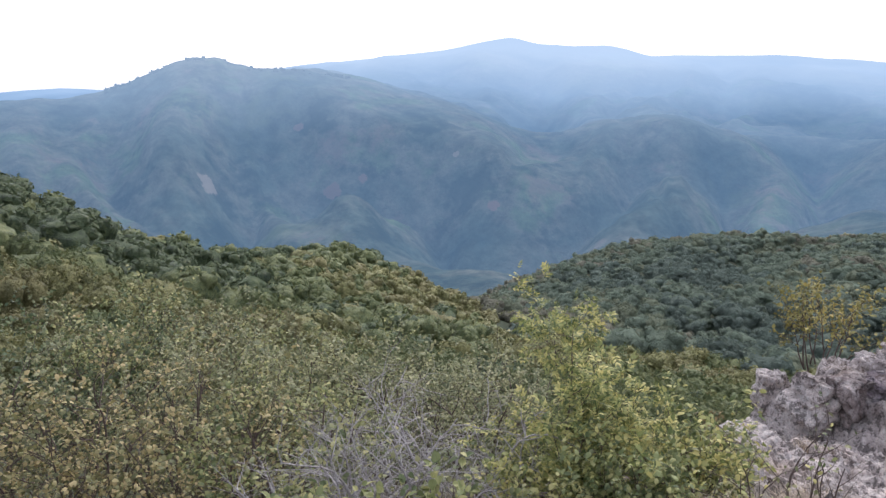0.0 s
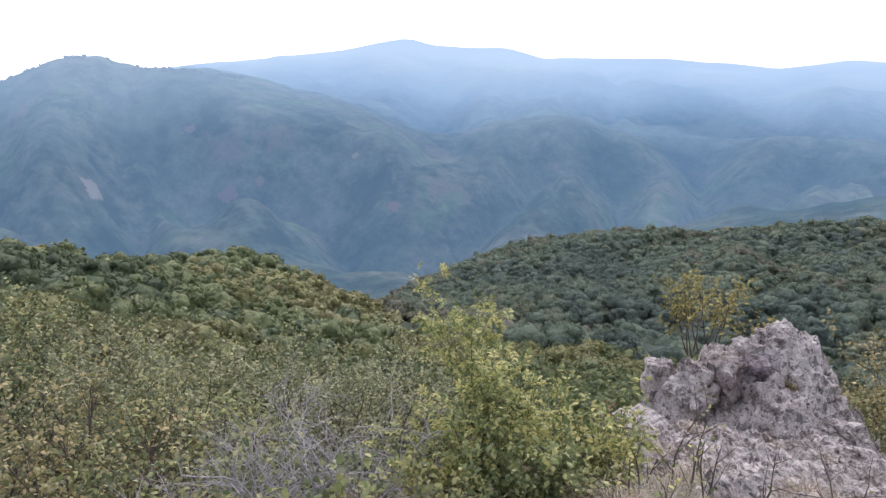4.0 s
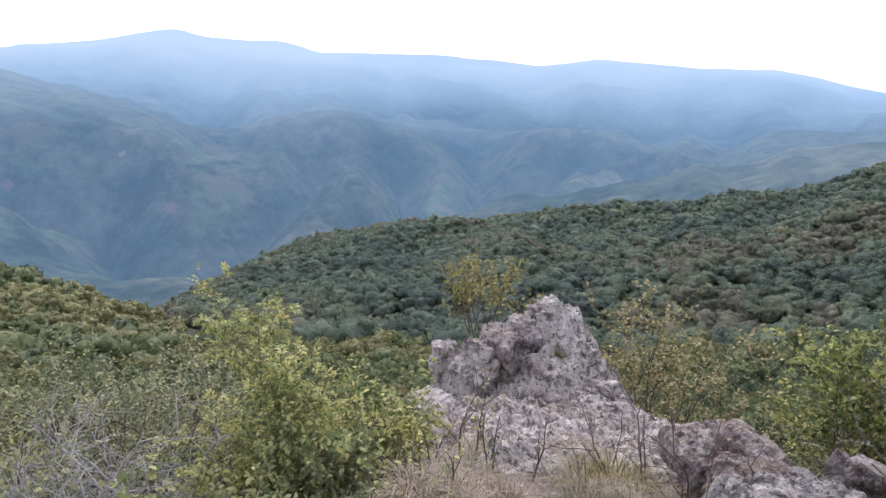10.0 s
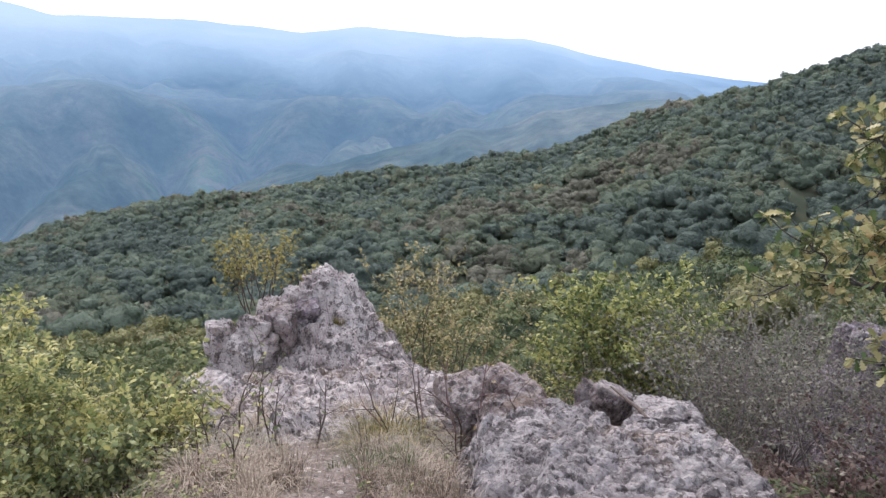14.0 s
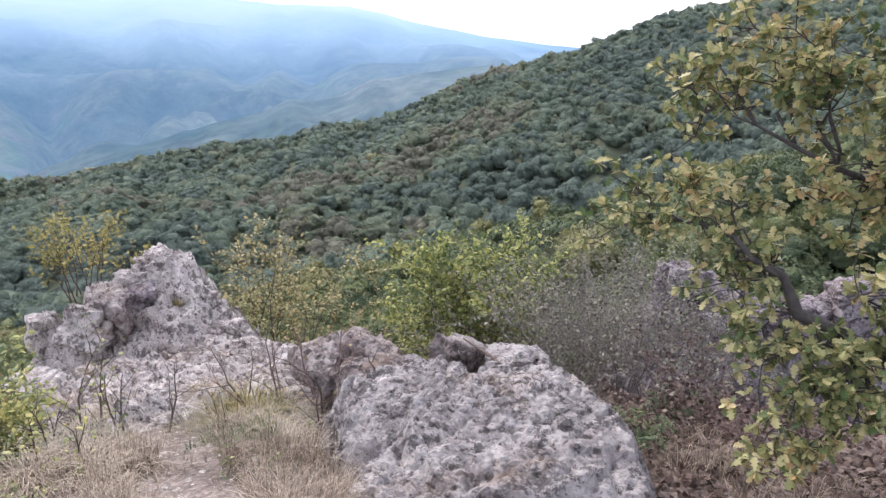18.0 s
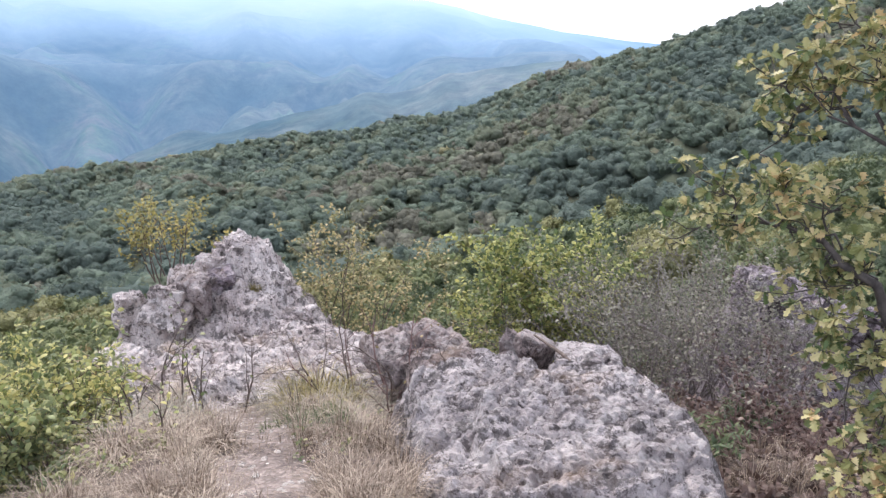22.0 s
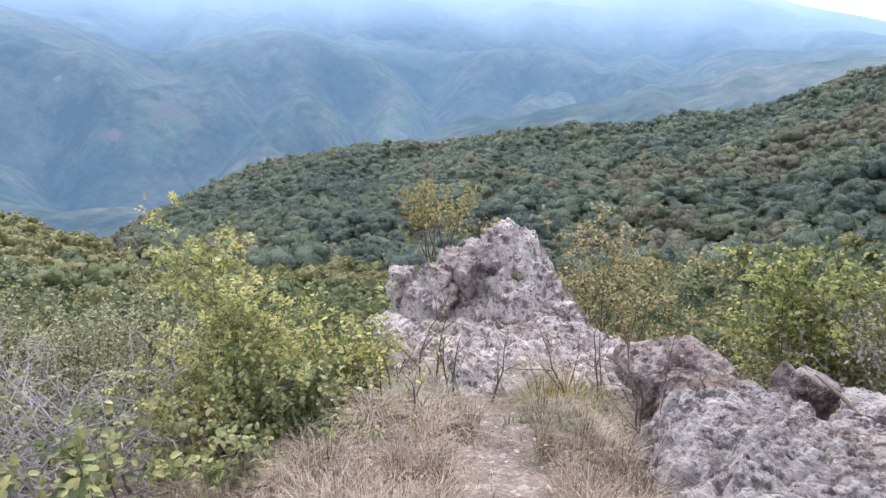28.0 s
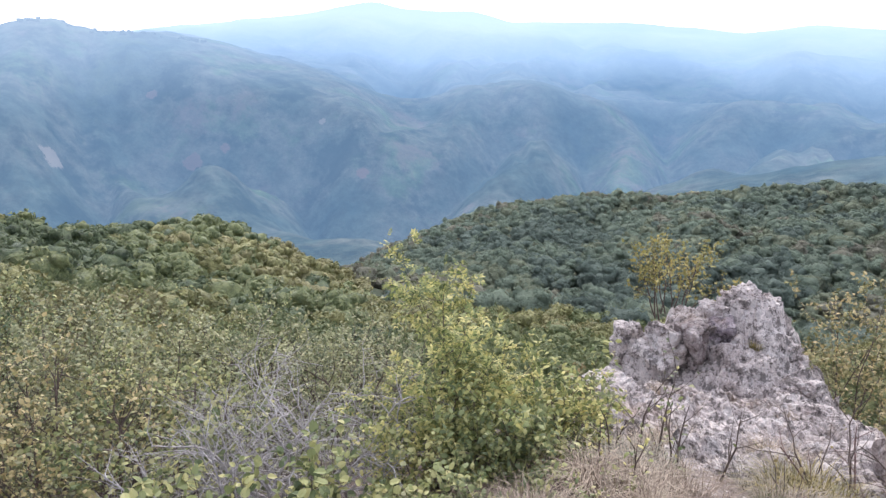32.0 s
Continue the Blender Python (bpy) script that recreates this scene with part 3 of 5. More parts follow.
HEADS = np.concatenate([np.arange(-180, -76, 4.0), np.arange(-76, 58, 0.3), np.arange(58, 180, 4.0)])
ground = land_sheet("ground", np.concatenate([np.arange(0.3, 12, 0.14), np.geomspace(12, 590, 90)]), HEADS, GROUND, True)
tagged(ground, "dry grassy ridge falling to wooded slopes and a deep valley", "ground", kind="structure")
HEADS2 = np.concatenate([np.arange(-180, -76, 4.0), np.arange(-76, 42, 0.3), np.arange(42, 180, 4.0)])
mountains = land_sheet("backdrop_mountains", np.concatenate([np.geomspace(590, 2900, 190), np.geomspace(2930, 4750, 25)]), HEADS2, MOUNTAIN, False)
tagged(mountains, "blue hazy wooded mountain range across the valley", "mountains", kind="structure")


# ---- forests on the hillsides ----
def lobe(rng, sub, centre, radius, squash, rough):
    """A lumpy mass of leaves."""
    bm = bmesh.new()
    bmesh.ops.create_icosphere(bm, subdivisions=sub, radius=1.0)
    off = Vector((rng.uniform(0, 50), rng.uniform(0, 50), 0))
    for v in bm.verts:
        c = v.co * radius * (0.92 + rough * noise.noise(v.co * 1.5 + off) + 0.6 * rough * noise.noise(v.co * 2.9 + off))
        v.co = Vector((c.x, c.y, c.z * squash)) + centre
    vs = np.array([v.co[:] for v in bm.verts])
    ts = np.array([[v.index for v in f.verts] for f in bm.faces])
    bm.free()
    return vs, ts


def crown_shape(rng, clumps, sub=1, squash=0.85, chip=0.2, lobes=5, loose=0.5):
    """One tree crown of radius about 1: lobes round a core, under a coat of small leaf sprays."""
    parts = [lobe(rng, sub, Vector((0, 0, 0)), 0.74, squash, 0.4)]
    balls = [(Vector((0, 0, 0)), 0.78)]
    for k in range(lobes):
        a = 6.283 * (k + rng.uniform(-0.4, 0.4)) / max(1, lobes)
        c = Vector((math.cos(a) * rng.uniform(0.3, 0.62), math.sin(a) * rng.uniform(0.3, 0.62), rng.uniform(-0.1, 0.5)))
        r = rng.uniform(0.3, 0.5)
        parts.append(lobe(rng, 1, c, r * 0.92, squash, 0.4))
        balls += [(c, r)] * 2
    vs, ts, n = [], [], 0
    for v, t in parts:
        vs.append(v)
        ts.append(t + n)
        n += len(v)
    for _ in range(clumps):
        d = Vector((rng.gauss(0, 1), rng.gauss(0, 1), rng.gauss(0.45, 0.8))).normalized()
        c, r = rng.choice(balls)
        p = d * r * rng.uniform(0.97, 1.02 + 0.14 * loose)
        p.z *= squash
        p += c
        f = (d + loose * Vector((rng.gauss(0, 1), rng.gauss(0, 1), rng.gauss(0, 1)))).normalized()
        e1 = f.orthogonal().normalized()
        e2 = f.cross(e1)
        a, s = rng.uniform(0, 6.283), chip * rng.uniform(0.55, 1.15)
        vs.append(np.array([(p + s * (e1 * math.cos(a + o) + e2 * math.sin(a + o) * w))[:] for o, w in ((0, 0.8), (2.1, 1.0), (4.2, 0.7))]))
        ts.append(np.array([[n, n + 1, n + 2]]))
        n += 3
    return np.vstack(vs), np.vstack(ts)


def forest(name, spots, shapes, mats, label, seed):
    """Many crowns joined into one mesh. spots: x, y, crown radius, how tall it stands, material."""
    rng = random.Random(seed)
    vs, ts, ix, n = [], [], [], 0
    for x, y, rad, lift, mi in spots:
        v, t = shapes[rng.randrange(len(shapes))]
        a = rng.uniform(0, 6.283)
        ca, sa = math.cos(a) * rad, math.sin(a) * rad
        z = ground_z(x, y) + lift
        vs.append(np.stack([v[:, 0] * ca - v[:, 1] * sa + x, v[:, 0] * sa + v[:, 1] * ca + y, v[:, 2] * rad * rng.uniform(0.85, 1.2) + z], 1))
        ts.append(t + n)
        ix.append(np.full(len(t), mi))
        n += len(v)
    ob = new(name, mesh_of(name, np.vstack(vs), np.vstack(ts), mats, np.concatenate(ix), True))
    return tagged(ob, label, "woodland", kind="stuff")


def scatter(rng, h0, h1, r0, r1, gap, keep):
    """Spots over a sector of land about gap apart, with jitter."""
    out = []
    r = r0
    while r < r1:
        g = gap(r)
        step = math.degrees(g / r)
        h = h0 + rng.uniform(0, step)
        while h < h1:
            j = 0.45 if r < 120 else 0.85
            rr, hh = r + rng.uniform(-j, j) * g, h + rng.uniform(-j, j) * step
            if keep(hh, rr):
                out.append((rr * math.sin(radians(hh)), rr * math.cos(radians(hh)), rr, hh))
            h += step
        r += g * 0.8
    return out


def species(x, y, rng, bias):
    k = 1.35 * noise.noise((x * 0.014, y * 0.014, 9.0)) + 0.7 * noise.noise((x * 0.05, y * 0.05, 4.0)) + rng.gauss(bias, 0.24)
    return 0 if k < -0.28 else 1 if k < 0.25 else 2 if k < 0.6 else 3 if k < 1.35 else 4


rng = random.Random(11)
FAR_SHAPES = [crown_shape(rng, 60, 2, 0.8, 0.2, 4, 0.14) for _ in range(9)]
LOW_SHAPES = [crown_shape(rng, 130, 2, 0.82, 0.15, 5, 0.28) for _ in range(9)]
MID_SHAPES = [crown_shape(rng, 290, 1, 0.9, 0.12, 6, 0.7) for _ in range(9)]
BUSH_SHAPES = [crown_shape(rng, 820, 1, 0.95, 0.075, 7, 1.0) for _ in range(8)]


def woods(h0, h1, r0, r1, gap, size, lift, bias, keep=lambda h, r: True):
    out = []
    for x, y, r, h in scatter(rng, h0, h1, r0, r1, gap, keep):
        rad = size(r) * rng.choice((0.65, 0.75, 0.85, 0.95, 1.05, 1.2, 1.35))
        out.append((x, y, rad, rad * rng.uniform(*lift), species(x, y, rng, bias(h, r))))
    return out


forest("hillside_forest", woods(-36, 56, 290, 510, lambda r: 5.6, lambda r: 4.2, (-0.2, 0.2), lambda h, r: (-0.05 if h > -8 else 0.15) + max(0.0, r - 420) * 0.004),
       FAR_SHAPES, FAR_GREENS, "dense green forest with brown patches over the hillside", 5)
forest("lower_forest", woods(-34, 56, 115, 290, lambda r: 5.0 + r * 0.003, lambda r: 3.4 + r * 0.002, (0.2, 0.7), lambda h, r: -0.15, lambda h, r: h > -31 or r > 220),
       LOW_SHAPES, FAR_GREENS, "dense dark green forest on the lower hillside", 8)
forest("spur_woods", woods(-78, -33, 48, 270, lambda r: 3.2 + r * 0.007, lambda r: 1.8 + r * 0.004, (0.2, 0.8), lambda h, r: -0.12),
       LOW_SHAPES, NEAR_GREENS, "mixed green and yellowing woods over the nearer spur", 6)
forest("slope_scrub", woods(-34, 56, 48, 118, lambda r: 2.5 + r * 0.012, lambda r: 1.2 + r * 0.008, (0.3, 0.8), lambda h, r: 0.45 if h > 2 else 0.02),
       MID_SHAPES, NEAR_GREENS, "olive green scrub on the slope below the ridge", 7)

forest("slope_bushes", woods(-80, 56, 17, 50, lambda r: 1.35 + r * 0.032, lambda r: 0.78 + r * 0.015, (0.3, 0.75), lambda h, r: -0.08)
       + woods(36, 60, 10.5, 26, lambda r: 0.95 + r * 0.008, lambda r: 0.8, (0.3, 0.75), lambda h, r: 0.1),
       BUSH_SHAPES, NEAR_GREENS, "mixed green and brown bushes on the slope", 9)


# trees along the crest of the front ridge
rng = random.Random(19)
vs, ts, n = [], [], 0
for k in range(150):
    h = rng.uniform(-63, -44)
    if noise.noise((h * 0.7, 0, 2)) < -0.05:
        continue
    x, y = polar(h, rng.uniform(1470, 1505))[:2]
    v, t = FAR_SHAPES[k % 9]
    vs.append(v * rng.uniform(3.0, 5.0) + np.array([x, y, rough_land(x, y, float(land(x, y))) + 0.5]))
    ts.append(t + n)
    n += len(v)
# mountain material, so the painted haze glow covers these trees too
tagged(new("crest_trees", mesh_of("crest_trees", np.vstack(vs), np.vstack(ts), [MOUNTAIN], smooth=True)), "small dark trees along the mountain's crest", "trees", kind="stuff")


# ---- rocks ----
def craggy(co, seed, size, depth):
    """Fractured relief: tilted blocks with sharp edges, ledges and pits."""
    p = co * (1 / size) + Vector((seed * 3.1, seed * 1.7, 0))
    q = p + noise.noise_vector(p * 1.2) * 0.35
    d, pts = noise.voronoi(q * 1.25)
    c = pts[0]
    tilt = noise.noise_vector(c * 3.7)
    block = 0.9 * noise.noise(c * 5.3) + 0.8 * (q * 1.25 - c).dot(tilt)
    crack = -0.8 * max(0.0, 1 - (d[1] - d[0]) * 5)
    return depth * (block + crack + 0.3 * noise.fractal(p * 2.5, 0.9, 2.0, 4))


def outcrop_mesh(name, x0, x1, y0, y1, step, lumps, mat, seed, depth=0.2, size=0.8, bed=0.17, dip=0.5, step_up=1.1):
    """A bare crag: the upper hull of leaning blocks, broken up by fractures and bedding.
    lumps: x, y, top, flat radius, steepness, stretch along y."""
    xs, ys = np.arange(x0, x1, step), np.arange(y0, y1, step)
    nx, ny = len(xs), len(ys)
    verts = []
    for y in ys.tolist():
        for x in xs.tolist():
            wx = x + 0.10 * noise.noise((x * 2.3, y * 2.3, seed)) + 0.06 * noise.noise((x * 6.1, y * 6.1, seed + 4)) + 0.03 * noise.noise((x * 14, y * 14, seed))
            wy = y + 0.10 * noise.noise((x * 2.3, y * 2.3, seed + 9)) + 0.06 * noise.noise((x * 6.1, y * 6.1, seed + 7)) + 0.03 * noise.noise((x * 14, y * 14, seed + 1))
            z = max(t - k * max(0.0, math.hypot(wx - lx, (wy - ly) / s) - f) for lx, ly, t, f, k, s in lumps)
            g = ground_z(x, y) - 0.35
            z = max(z, g)
            for b, amount in ((bed, step_up), (bed * 0.31, 0.9 * step_up)):
                q = z / b + 0.9 * noise.noise((x * 1.3, y * 1.3, seed + b)) + dip * x / b * 0.17 + 0.25 * noise.noise((x * 7, y * 7, seed))
                f = q - math.floor(q)
                z += b * amount * (f * f * f * (f * (f * 6 - 15) + 10) - f)
            co = Vector((x, y, z * 1.35))
            c = craggy(co, seed, size, depth)
            c2 = craggy(co * 1.0 + Vector((5, 2, 8)), seed, size * 0.34, depth * 0.7)
            c2 += craggy(co * 1.0 + Vector((1, 7, 3)), seed, size * 0.15, depth * 0.42)
            c2 += depth * 0.28 * noise.fractal(co * (9.0 / size) * 0.6, 0.8, 2.0, 3)
            side = noise.noise_vector(co * 3.0) * depth * 0.45
            low = min(1.0, max(0.0, (z - g) / 0.25))
            verts.append((x + side.x * low, y + side.y * low, z + (c + c2) * (0.25 + 0.75 * low)))
    i, j = np.meshgrid(np.arange(ny - 1), np.arange(nx - 1), indexing="ij")
    a = (i * nx + j).ravel()
    t = np.concatenate([np.stack([a, a + 1, a + nx], 1), np.stack([a + 1, a + nx + 1, a + nx], 1)])
    return mesh_of(name, verts, t, [mat], smooth=False)


def boulder_mesh(name, sx, sy, sz, mat, seed, sub=5, depth=0.1, boxy=0.5):
    """A weathered block: between a ball and a box, with broken faces."""
    bm = bmesh.new()
    bmesh.ops.create_icosphere(bm, subdivisions=sub, radius=1.0)
    for v in bm.verts:
        c = v.co.copy()
        m = max(abs(c.x), abs(c.y), abs(c.z))
        c = c.lerp(c / m * 0.85, boxy)
        c = Vector((c.x * sx, c.y * sy, c.z * sz))
        v.co = c + v.co.normalized() * (craggy(c, seed, 0.5, depth) + craggy(c * 1.1, seed + 2, 0.16, depth * 0.3))
    vs = np.array([v.co[:] for v in bm.verts])
    ts = np.array([[v.index for v in f.verts] for f in bm.faces])
    bm.free()
    return mesh_of(name, vs, ts, [mat], smooth=False)


CRAG = [  # x, y, top, flat radius, steepness, stretch
    # the pinnacle, its flat head and right-hand flank
    (-0.5, 8.1, -0.72, 0.14, 2.4, 1.2), (-0.33, 8.05, -0.82, 0.14, 2.6, 1.2), (-0.15, 7.95, -1.08, 0.14, 2.0, 1.2), (-0.64, 7.98, -0.86, 0.12, 2.0, 1.0), (-0.85, 7.95, -0.97, 0.14, 2.2, 1.0), (-0.4, 7.55, -1.2, 0.26, 1.6, 1.0), (-0.62, 7.65, -1.1, 0.16, 1.9, 0.9), (-0.1, 7.45, -1.42, 0.22, 1.3, 1.0),
    (0.05, 7.8, -1.32, 0.15, 1.8, 1.2), (0.2, 7.5, -1.52, 0.15, 1.6, 1.2),
    # the block on its left with an upright face, and the pillar beside it
    (-1.02, 7.85, -1.0, 0.2, 3.6, 0.9), (-1.2, 7.65, -1.2, 0.14, 3.8, 0.9), (-0.8, 7.75, -1.12, 0.15, 3.0, 0.9), (-1.6, 7.85, -1.2, 0.1, 3.6, 1.0), (-1.42, 7.75, -1.42, 0.15, 2.6, 1.0),
    # the bare apron
    (-0.75, 6.95, -1.62, 0.55, 0.9, 0.8), (-0.1, 6.9, -1.55, 0.4, 0.9, 0.9), (-1.35, 6.9, -1.6, 0.2, 1.6, 0.9),
    (-0.6, 6.3, -1.38, 0.6, 0.8, 0.9), (0.15, 6.1, -1.22, 0.4, 0.8, 1.3), (-0.6, 5.5, -1.08, 0.45, 0.8, 1.0),
    (0.3, 5.2, -0.9, 0.3, 0.9, 1.2), (-0.5, 4.75, -0.84, 0.25, 1.0, 1.0), (0.1, 4.6, -0.74, 0.15, 1.0, 1.0), (-1.1, 6.0, -1.2, 0.3, 1.1, 1.2),
    (-0.45, 4.25, -0.67, 0.18, 1.0, 1.0), (-0.08, 4.25, -0.67, 0.15, 1.0, 1.0), (-0.9, 4.95, -0.86, 0.25, 1.1, 1.0), (-1.05, 5.4, -1.0, 0.25, 1.2, 1.0), (0.4, 4.6, -0.72, 0.2, 1.0, 1.0)]
crag = thing("rock_outcrop", pose(0, 0, 0), "rugged pale grey and mauve rock outcrop on the ridge", "rock")
part("bedrock", outcrop_mesh("bedrock", -2.6, 1.3, 3.8, 9.2, 0.024, CRAG, ROCK, 2.0, 0.058, 0.5, 0.15, 0.6, 1.25), crag)
LEDGE = [(4.85, 6.3, -1.0, 0.15, 2.4, 1.2), (5.15, 6.1, -1.15, 0.2, 2.2, 1.2), (5.0, 5.8, -1.4, 0.25, 2.0, 1.2), (5.45, 5.9, -1.35, 0.2, 2.0, 1.2), (6.2, 5.3, -1.0, 0.25, 2.0, 1.2)]
ledge = thing("rock_ledge", pose(0, 0, 0), "violet grey rock ledge behind the grey shrubs", "rock")
part("bedrock", outcrop_mesh("bedrock", 4.2, 7.2, 4.6, 7.4, 0.04, LEDGE, ROCK_VIOLET, 7.0, 0.16, 0.6), ledge)
for k, (x, y, z, s) in enumerate([(4.8, 6.2, -1.05, 0.24), (5.15, 6.0, -1.2, 0.26), (5.0, 5.7, -1.42, 0.28), (5.5, 5.8, -1.4, 0.25), (6.15, 5.2, -1.05, 0.28), (5.8, 5.45, -1.3, 0.26)]):
    ob = part("block", boulder_mesh("block", s * 1.2, s, s * 0.8, ROCK_VIOLET, 80 + k, 4, 0.07, 0.85), ledge)
    ob.matrix_world = pose(x, y, z, 8 * math.sin(k * 2.0), 10 * math.cos(k * 3.0), 40 * k)
SLAB = [(1.05, 3.75, -0.38, 0.24, 2.4, 1.0), (1.0, 3.25, -0.27, 0.42, 2.6, 1.0), (1.3, 2.75, -0.19, 0.5, 2.4, 1.0), (1.62, 3.25, -0.36, 0.36, 2.0, 1.2), (0.8, 2.6, -0.26, 0.28, 3.0, 1.0), (1.35, 2.3, -0.25, 0.35, 3.0, 1.0), (0.75, 2.1, -0.3, 0.25, 2.4, 1.0)]
slab = new("flat_boulder", outcrop_mesh("flat_boulder", 0.1, 2.7, 1.4, 4.6, 0.0135, SLAB, ROCK_GREY, 4.0, 0.038, 0.5, 0.12, 0.2, 0.4))
tagged(slab, "large flat pale grey lichen-crusted boulder beside the path", "boulder", "boulders beside the path")


def boulder(label, head, r, z, size, turn, mat, seed, depth=0.1, boxy=0.5, tip=(0, 0)):
    ob = new("boulder", boulder_mesh("boulder", *size, mat, seed, 5, depth, boxy))
    p = polar(head, r, z)
    ob.matrix_world = pose(*p, tip[0], tip[1], turn)
    return tagged(ob, label, "boulder", "boulders beside the path")


rng = random.Random(77)
for head, r, el, sx, sz, mt in [(-4.0, 8.1, -16.9, 0.2, 0.17, ROCK), (-5.8, 8.0, -18.0, 0.17, 0.16, ROCK), (-2.4, 8.1, -17.6, 0.15, 0.15, ROCK), (-8.9, 7.65, -20.2, 0.24, 0.24, ROCK), (-6.9, 7.6, -19.9, 0.18, 0.24, ROCK_BROWN),
                            (-12.2, 7.85, -20.3, 0.13, 0.24, ROCK), (-5.0, 7.75, -19.4, 0.16, 0.2, ROCK_VIOLET), (-0.8, 7.9, -19.8, 0.16, 0.15, ROCK),
                            (1.0, 7.4, -22.4, 0.16, 0.13, ROCK), (-2.2, 7.4, -22.9, 0.2, 0.16, ROCK_VIOLET), (-13.4, 6.9, -23.9, 0.22, 0.12, ROCK), (-4.5, 5.6, -27.2, 0.2, 0.09, ROCK_BROWN), (4.5, 5.4, -26.2, 0.22, 0.16, ROCK)]:
    ob = part("block", boulder_mesh("block", sx * 1.12, sx, sz * 1.12, mt, rng.uniform(0, 60), 4, 0.07, 0.85), crag, "brown stained block" if mt is ROCK_BROWN else "")
    ob.matrix_world = pose(*polar(head, r, EYE + r * math.tan(radians(el)) - sz * 0.35), rng.uniform(-14, 14), rng.uniform(-14, 14), rng.uniform(0, 180))
boulder("brown stained rounded boulder at the crag's foot", 10.3, 4.75, -0.92, (0.4, 0.4, 0.42), 20, ROCK_BROWN, 5, 0.1, 0.55)
boulder("small dark square boulder behind the flat boulder", 19.6, 4.75, -0.72, (0.19, 0.17, 0.2), 35, ROCK_BROWN, 8, 0.05, 1.0, (12, 22))
boulder("pale grey block behind the flat boulder", 25.0, 4.6, -0.76, (0.27, 0.24, 0.26), -15, ROCK_GREY, 12, 0.06, 0.7)
boulder("brown grey boulder against the flat boulder", 14.0, 3.95, -0.62, (0.3, 0.26, 0.28), 10, ROCK_BROWN, 15, 0.08, 0.5)


# ---- plants ----
def tube(points, radii, sides=5):
    """A tapered tube along points, as arrays."""
    pts = np.asarray(points, float)
    n = len(pts)
    d = np.gradient(pts, axis=0)
    d /= np.linalg.norm(d, axis=1)[:, None] + 1e-9
    ref = np.where(np.abs(d[:, 2:3]) > 0.9, [[1.0, 0, 0]], [[0, 0, 1.0]])
    a = np.cross(d, ref)
    a /= np.linalg.norm(a, axis=1)[:, None] + 1e-9
    b = np.cross(d, a)
    ang = np.arange(sides) / sides * 2 * math.pi
    ring = a[:, None] * np.cos(ang)[None, :, None] + b[:, None] * np.sin(ang)[None, :, None]
    v = (pts[:, None] + ring * np.asarray(radii)[:, None, None]).reshape(-1, 3)
    i, j = np.meshgrid(np.arange(n - 1), np.arange(sides), indexing="ij")
    p, q = (i * sides + j).ravel(), (i * sides + (j + 1) % sides).ravel()
    t = np.concatenate([np.stack([p, q, p + sides], 1), np.stack([q, q + sides, p + sides], 1)])
    return v, t


def join(pieces):
    vs, ts, n = [], [], 0
    for v, t in pieces:
        vs.append(v)
        ts.append(t + n)
        n += len(v)
    return np.vstack(vs), np.vstack(ts)


OVAL = (np.array([[0, 0, 0], [-0.46, 0.3, 0.07], [-0.4, 0.66, 0.05], [0, 1, -0.12], [0.4, 0.66, 0.05], [0.46, 0.3, 0.07]]),
        np.array([[0, 5, 1], [1, 5, 4], [1, 4, 2], [2, 4, 3]]))
BROAD = (np.array([[0, 0, 0], [0, 0.3, -0.04], [0, 0.65, -0.06], [0, 1, -0.16], [-0.38, 0.12, 0.06], [-0.5, 0.38, 0.08], [-0.42, 0.68, 0.04], [-0.2, 0.88, -0.05],
                   [0.38, 0.12, 0.06], [0.5, 0.38, 0.08], [0.42, 0.68, 0.04], [0.2, 0.88, -0.05]]),
         np.array([[0, 1, 4], [4, 1, 5], [1, 2, 5], [5, 2, 6], [2, 3, 7], [6, 2, 7], [0, 8, 1], [8, 9, 1], [1, 9, 2], [9, 10, 2], [2, 11, 3], [10, 11, 2]]))


def pinnate_leaf():
    """An ash leaf: a stalk with three pairs of leaflets and one at the end."""
    v, f = [(-0.008, 0, 0), (0.008, 0, 0), (0, 0.7, -0.03)], [(0, 1, 2)]
    for y, a, ln in ((0.22, 1.0, 0.34), (0.22, -1.0, 0.34), (0.44, 0.95, 0.4), (0.44, -0.95, 0.4), (0.64, 0.8, 0.38), (0.64, -0.8, 0.38), (0.68, 0.0, 0.42)):
        dx, dy = math.sin(a), math.cos(a)
        b = len(v)
        z = -0.03 - 0.06 * y
        v += [(0, y, z), (dx * ln * 0.5 - dy * 0.085, y + dy * ln * 0.5 + dx * 0.085, z + 0.03), (dx * ln * 0.5 + dy * 0.085, y + dy * ln * 0.5 - dx * 0.085, z + 0.03), (dx * ln, y + dy * ln, z - 0.05)]
        f += [(b, b + 2, b + 1), (b + 1, b + 2, b + 3)]
    return np.array(v, float), np.array(f)


PINNATE = pinnate_leaf()


def oak_leaf():
    ts = [0, 0.16, 0.27, 0.4, 0.52, 0.66, 0.77, 0.9, 1]
    ws = [0.03, 0.2, 0.1, 0.38, 0.18, 0.5, 0.24, 0.3, 0.02]
    v = [(0, t, -0.12 * t * t) for t in ts] + [(-w, t + 0.04 * (w > 0.25), 0.12 * w - 0.1 * t * t) for t, w in zip(ts, ws)]
    v += [(w, t + 0.04 * (w > 0.25), 0.12 * w - 0.1 * t * t) for t, w in zip(ts, ws)]
    f = []
    for i in range(8):
        f += [(i, i + 1, 9 + i), (i + 1, 10 + i, 9 + i), (i, 18 + i, i + 1), (i + 1, 18 + i, 19 + i)]
    return np.array(v, float), np.array(f)


OAKLEAF = oak_leaf()


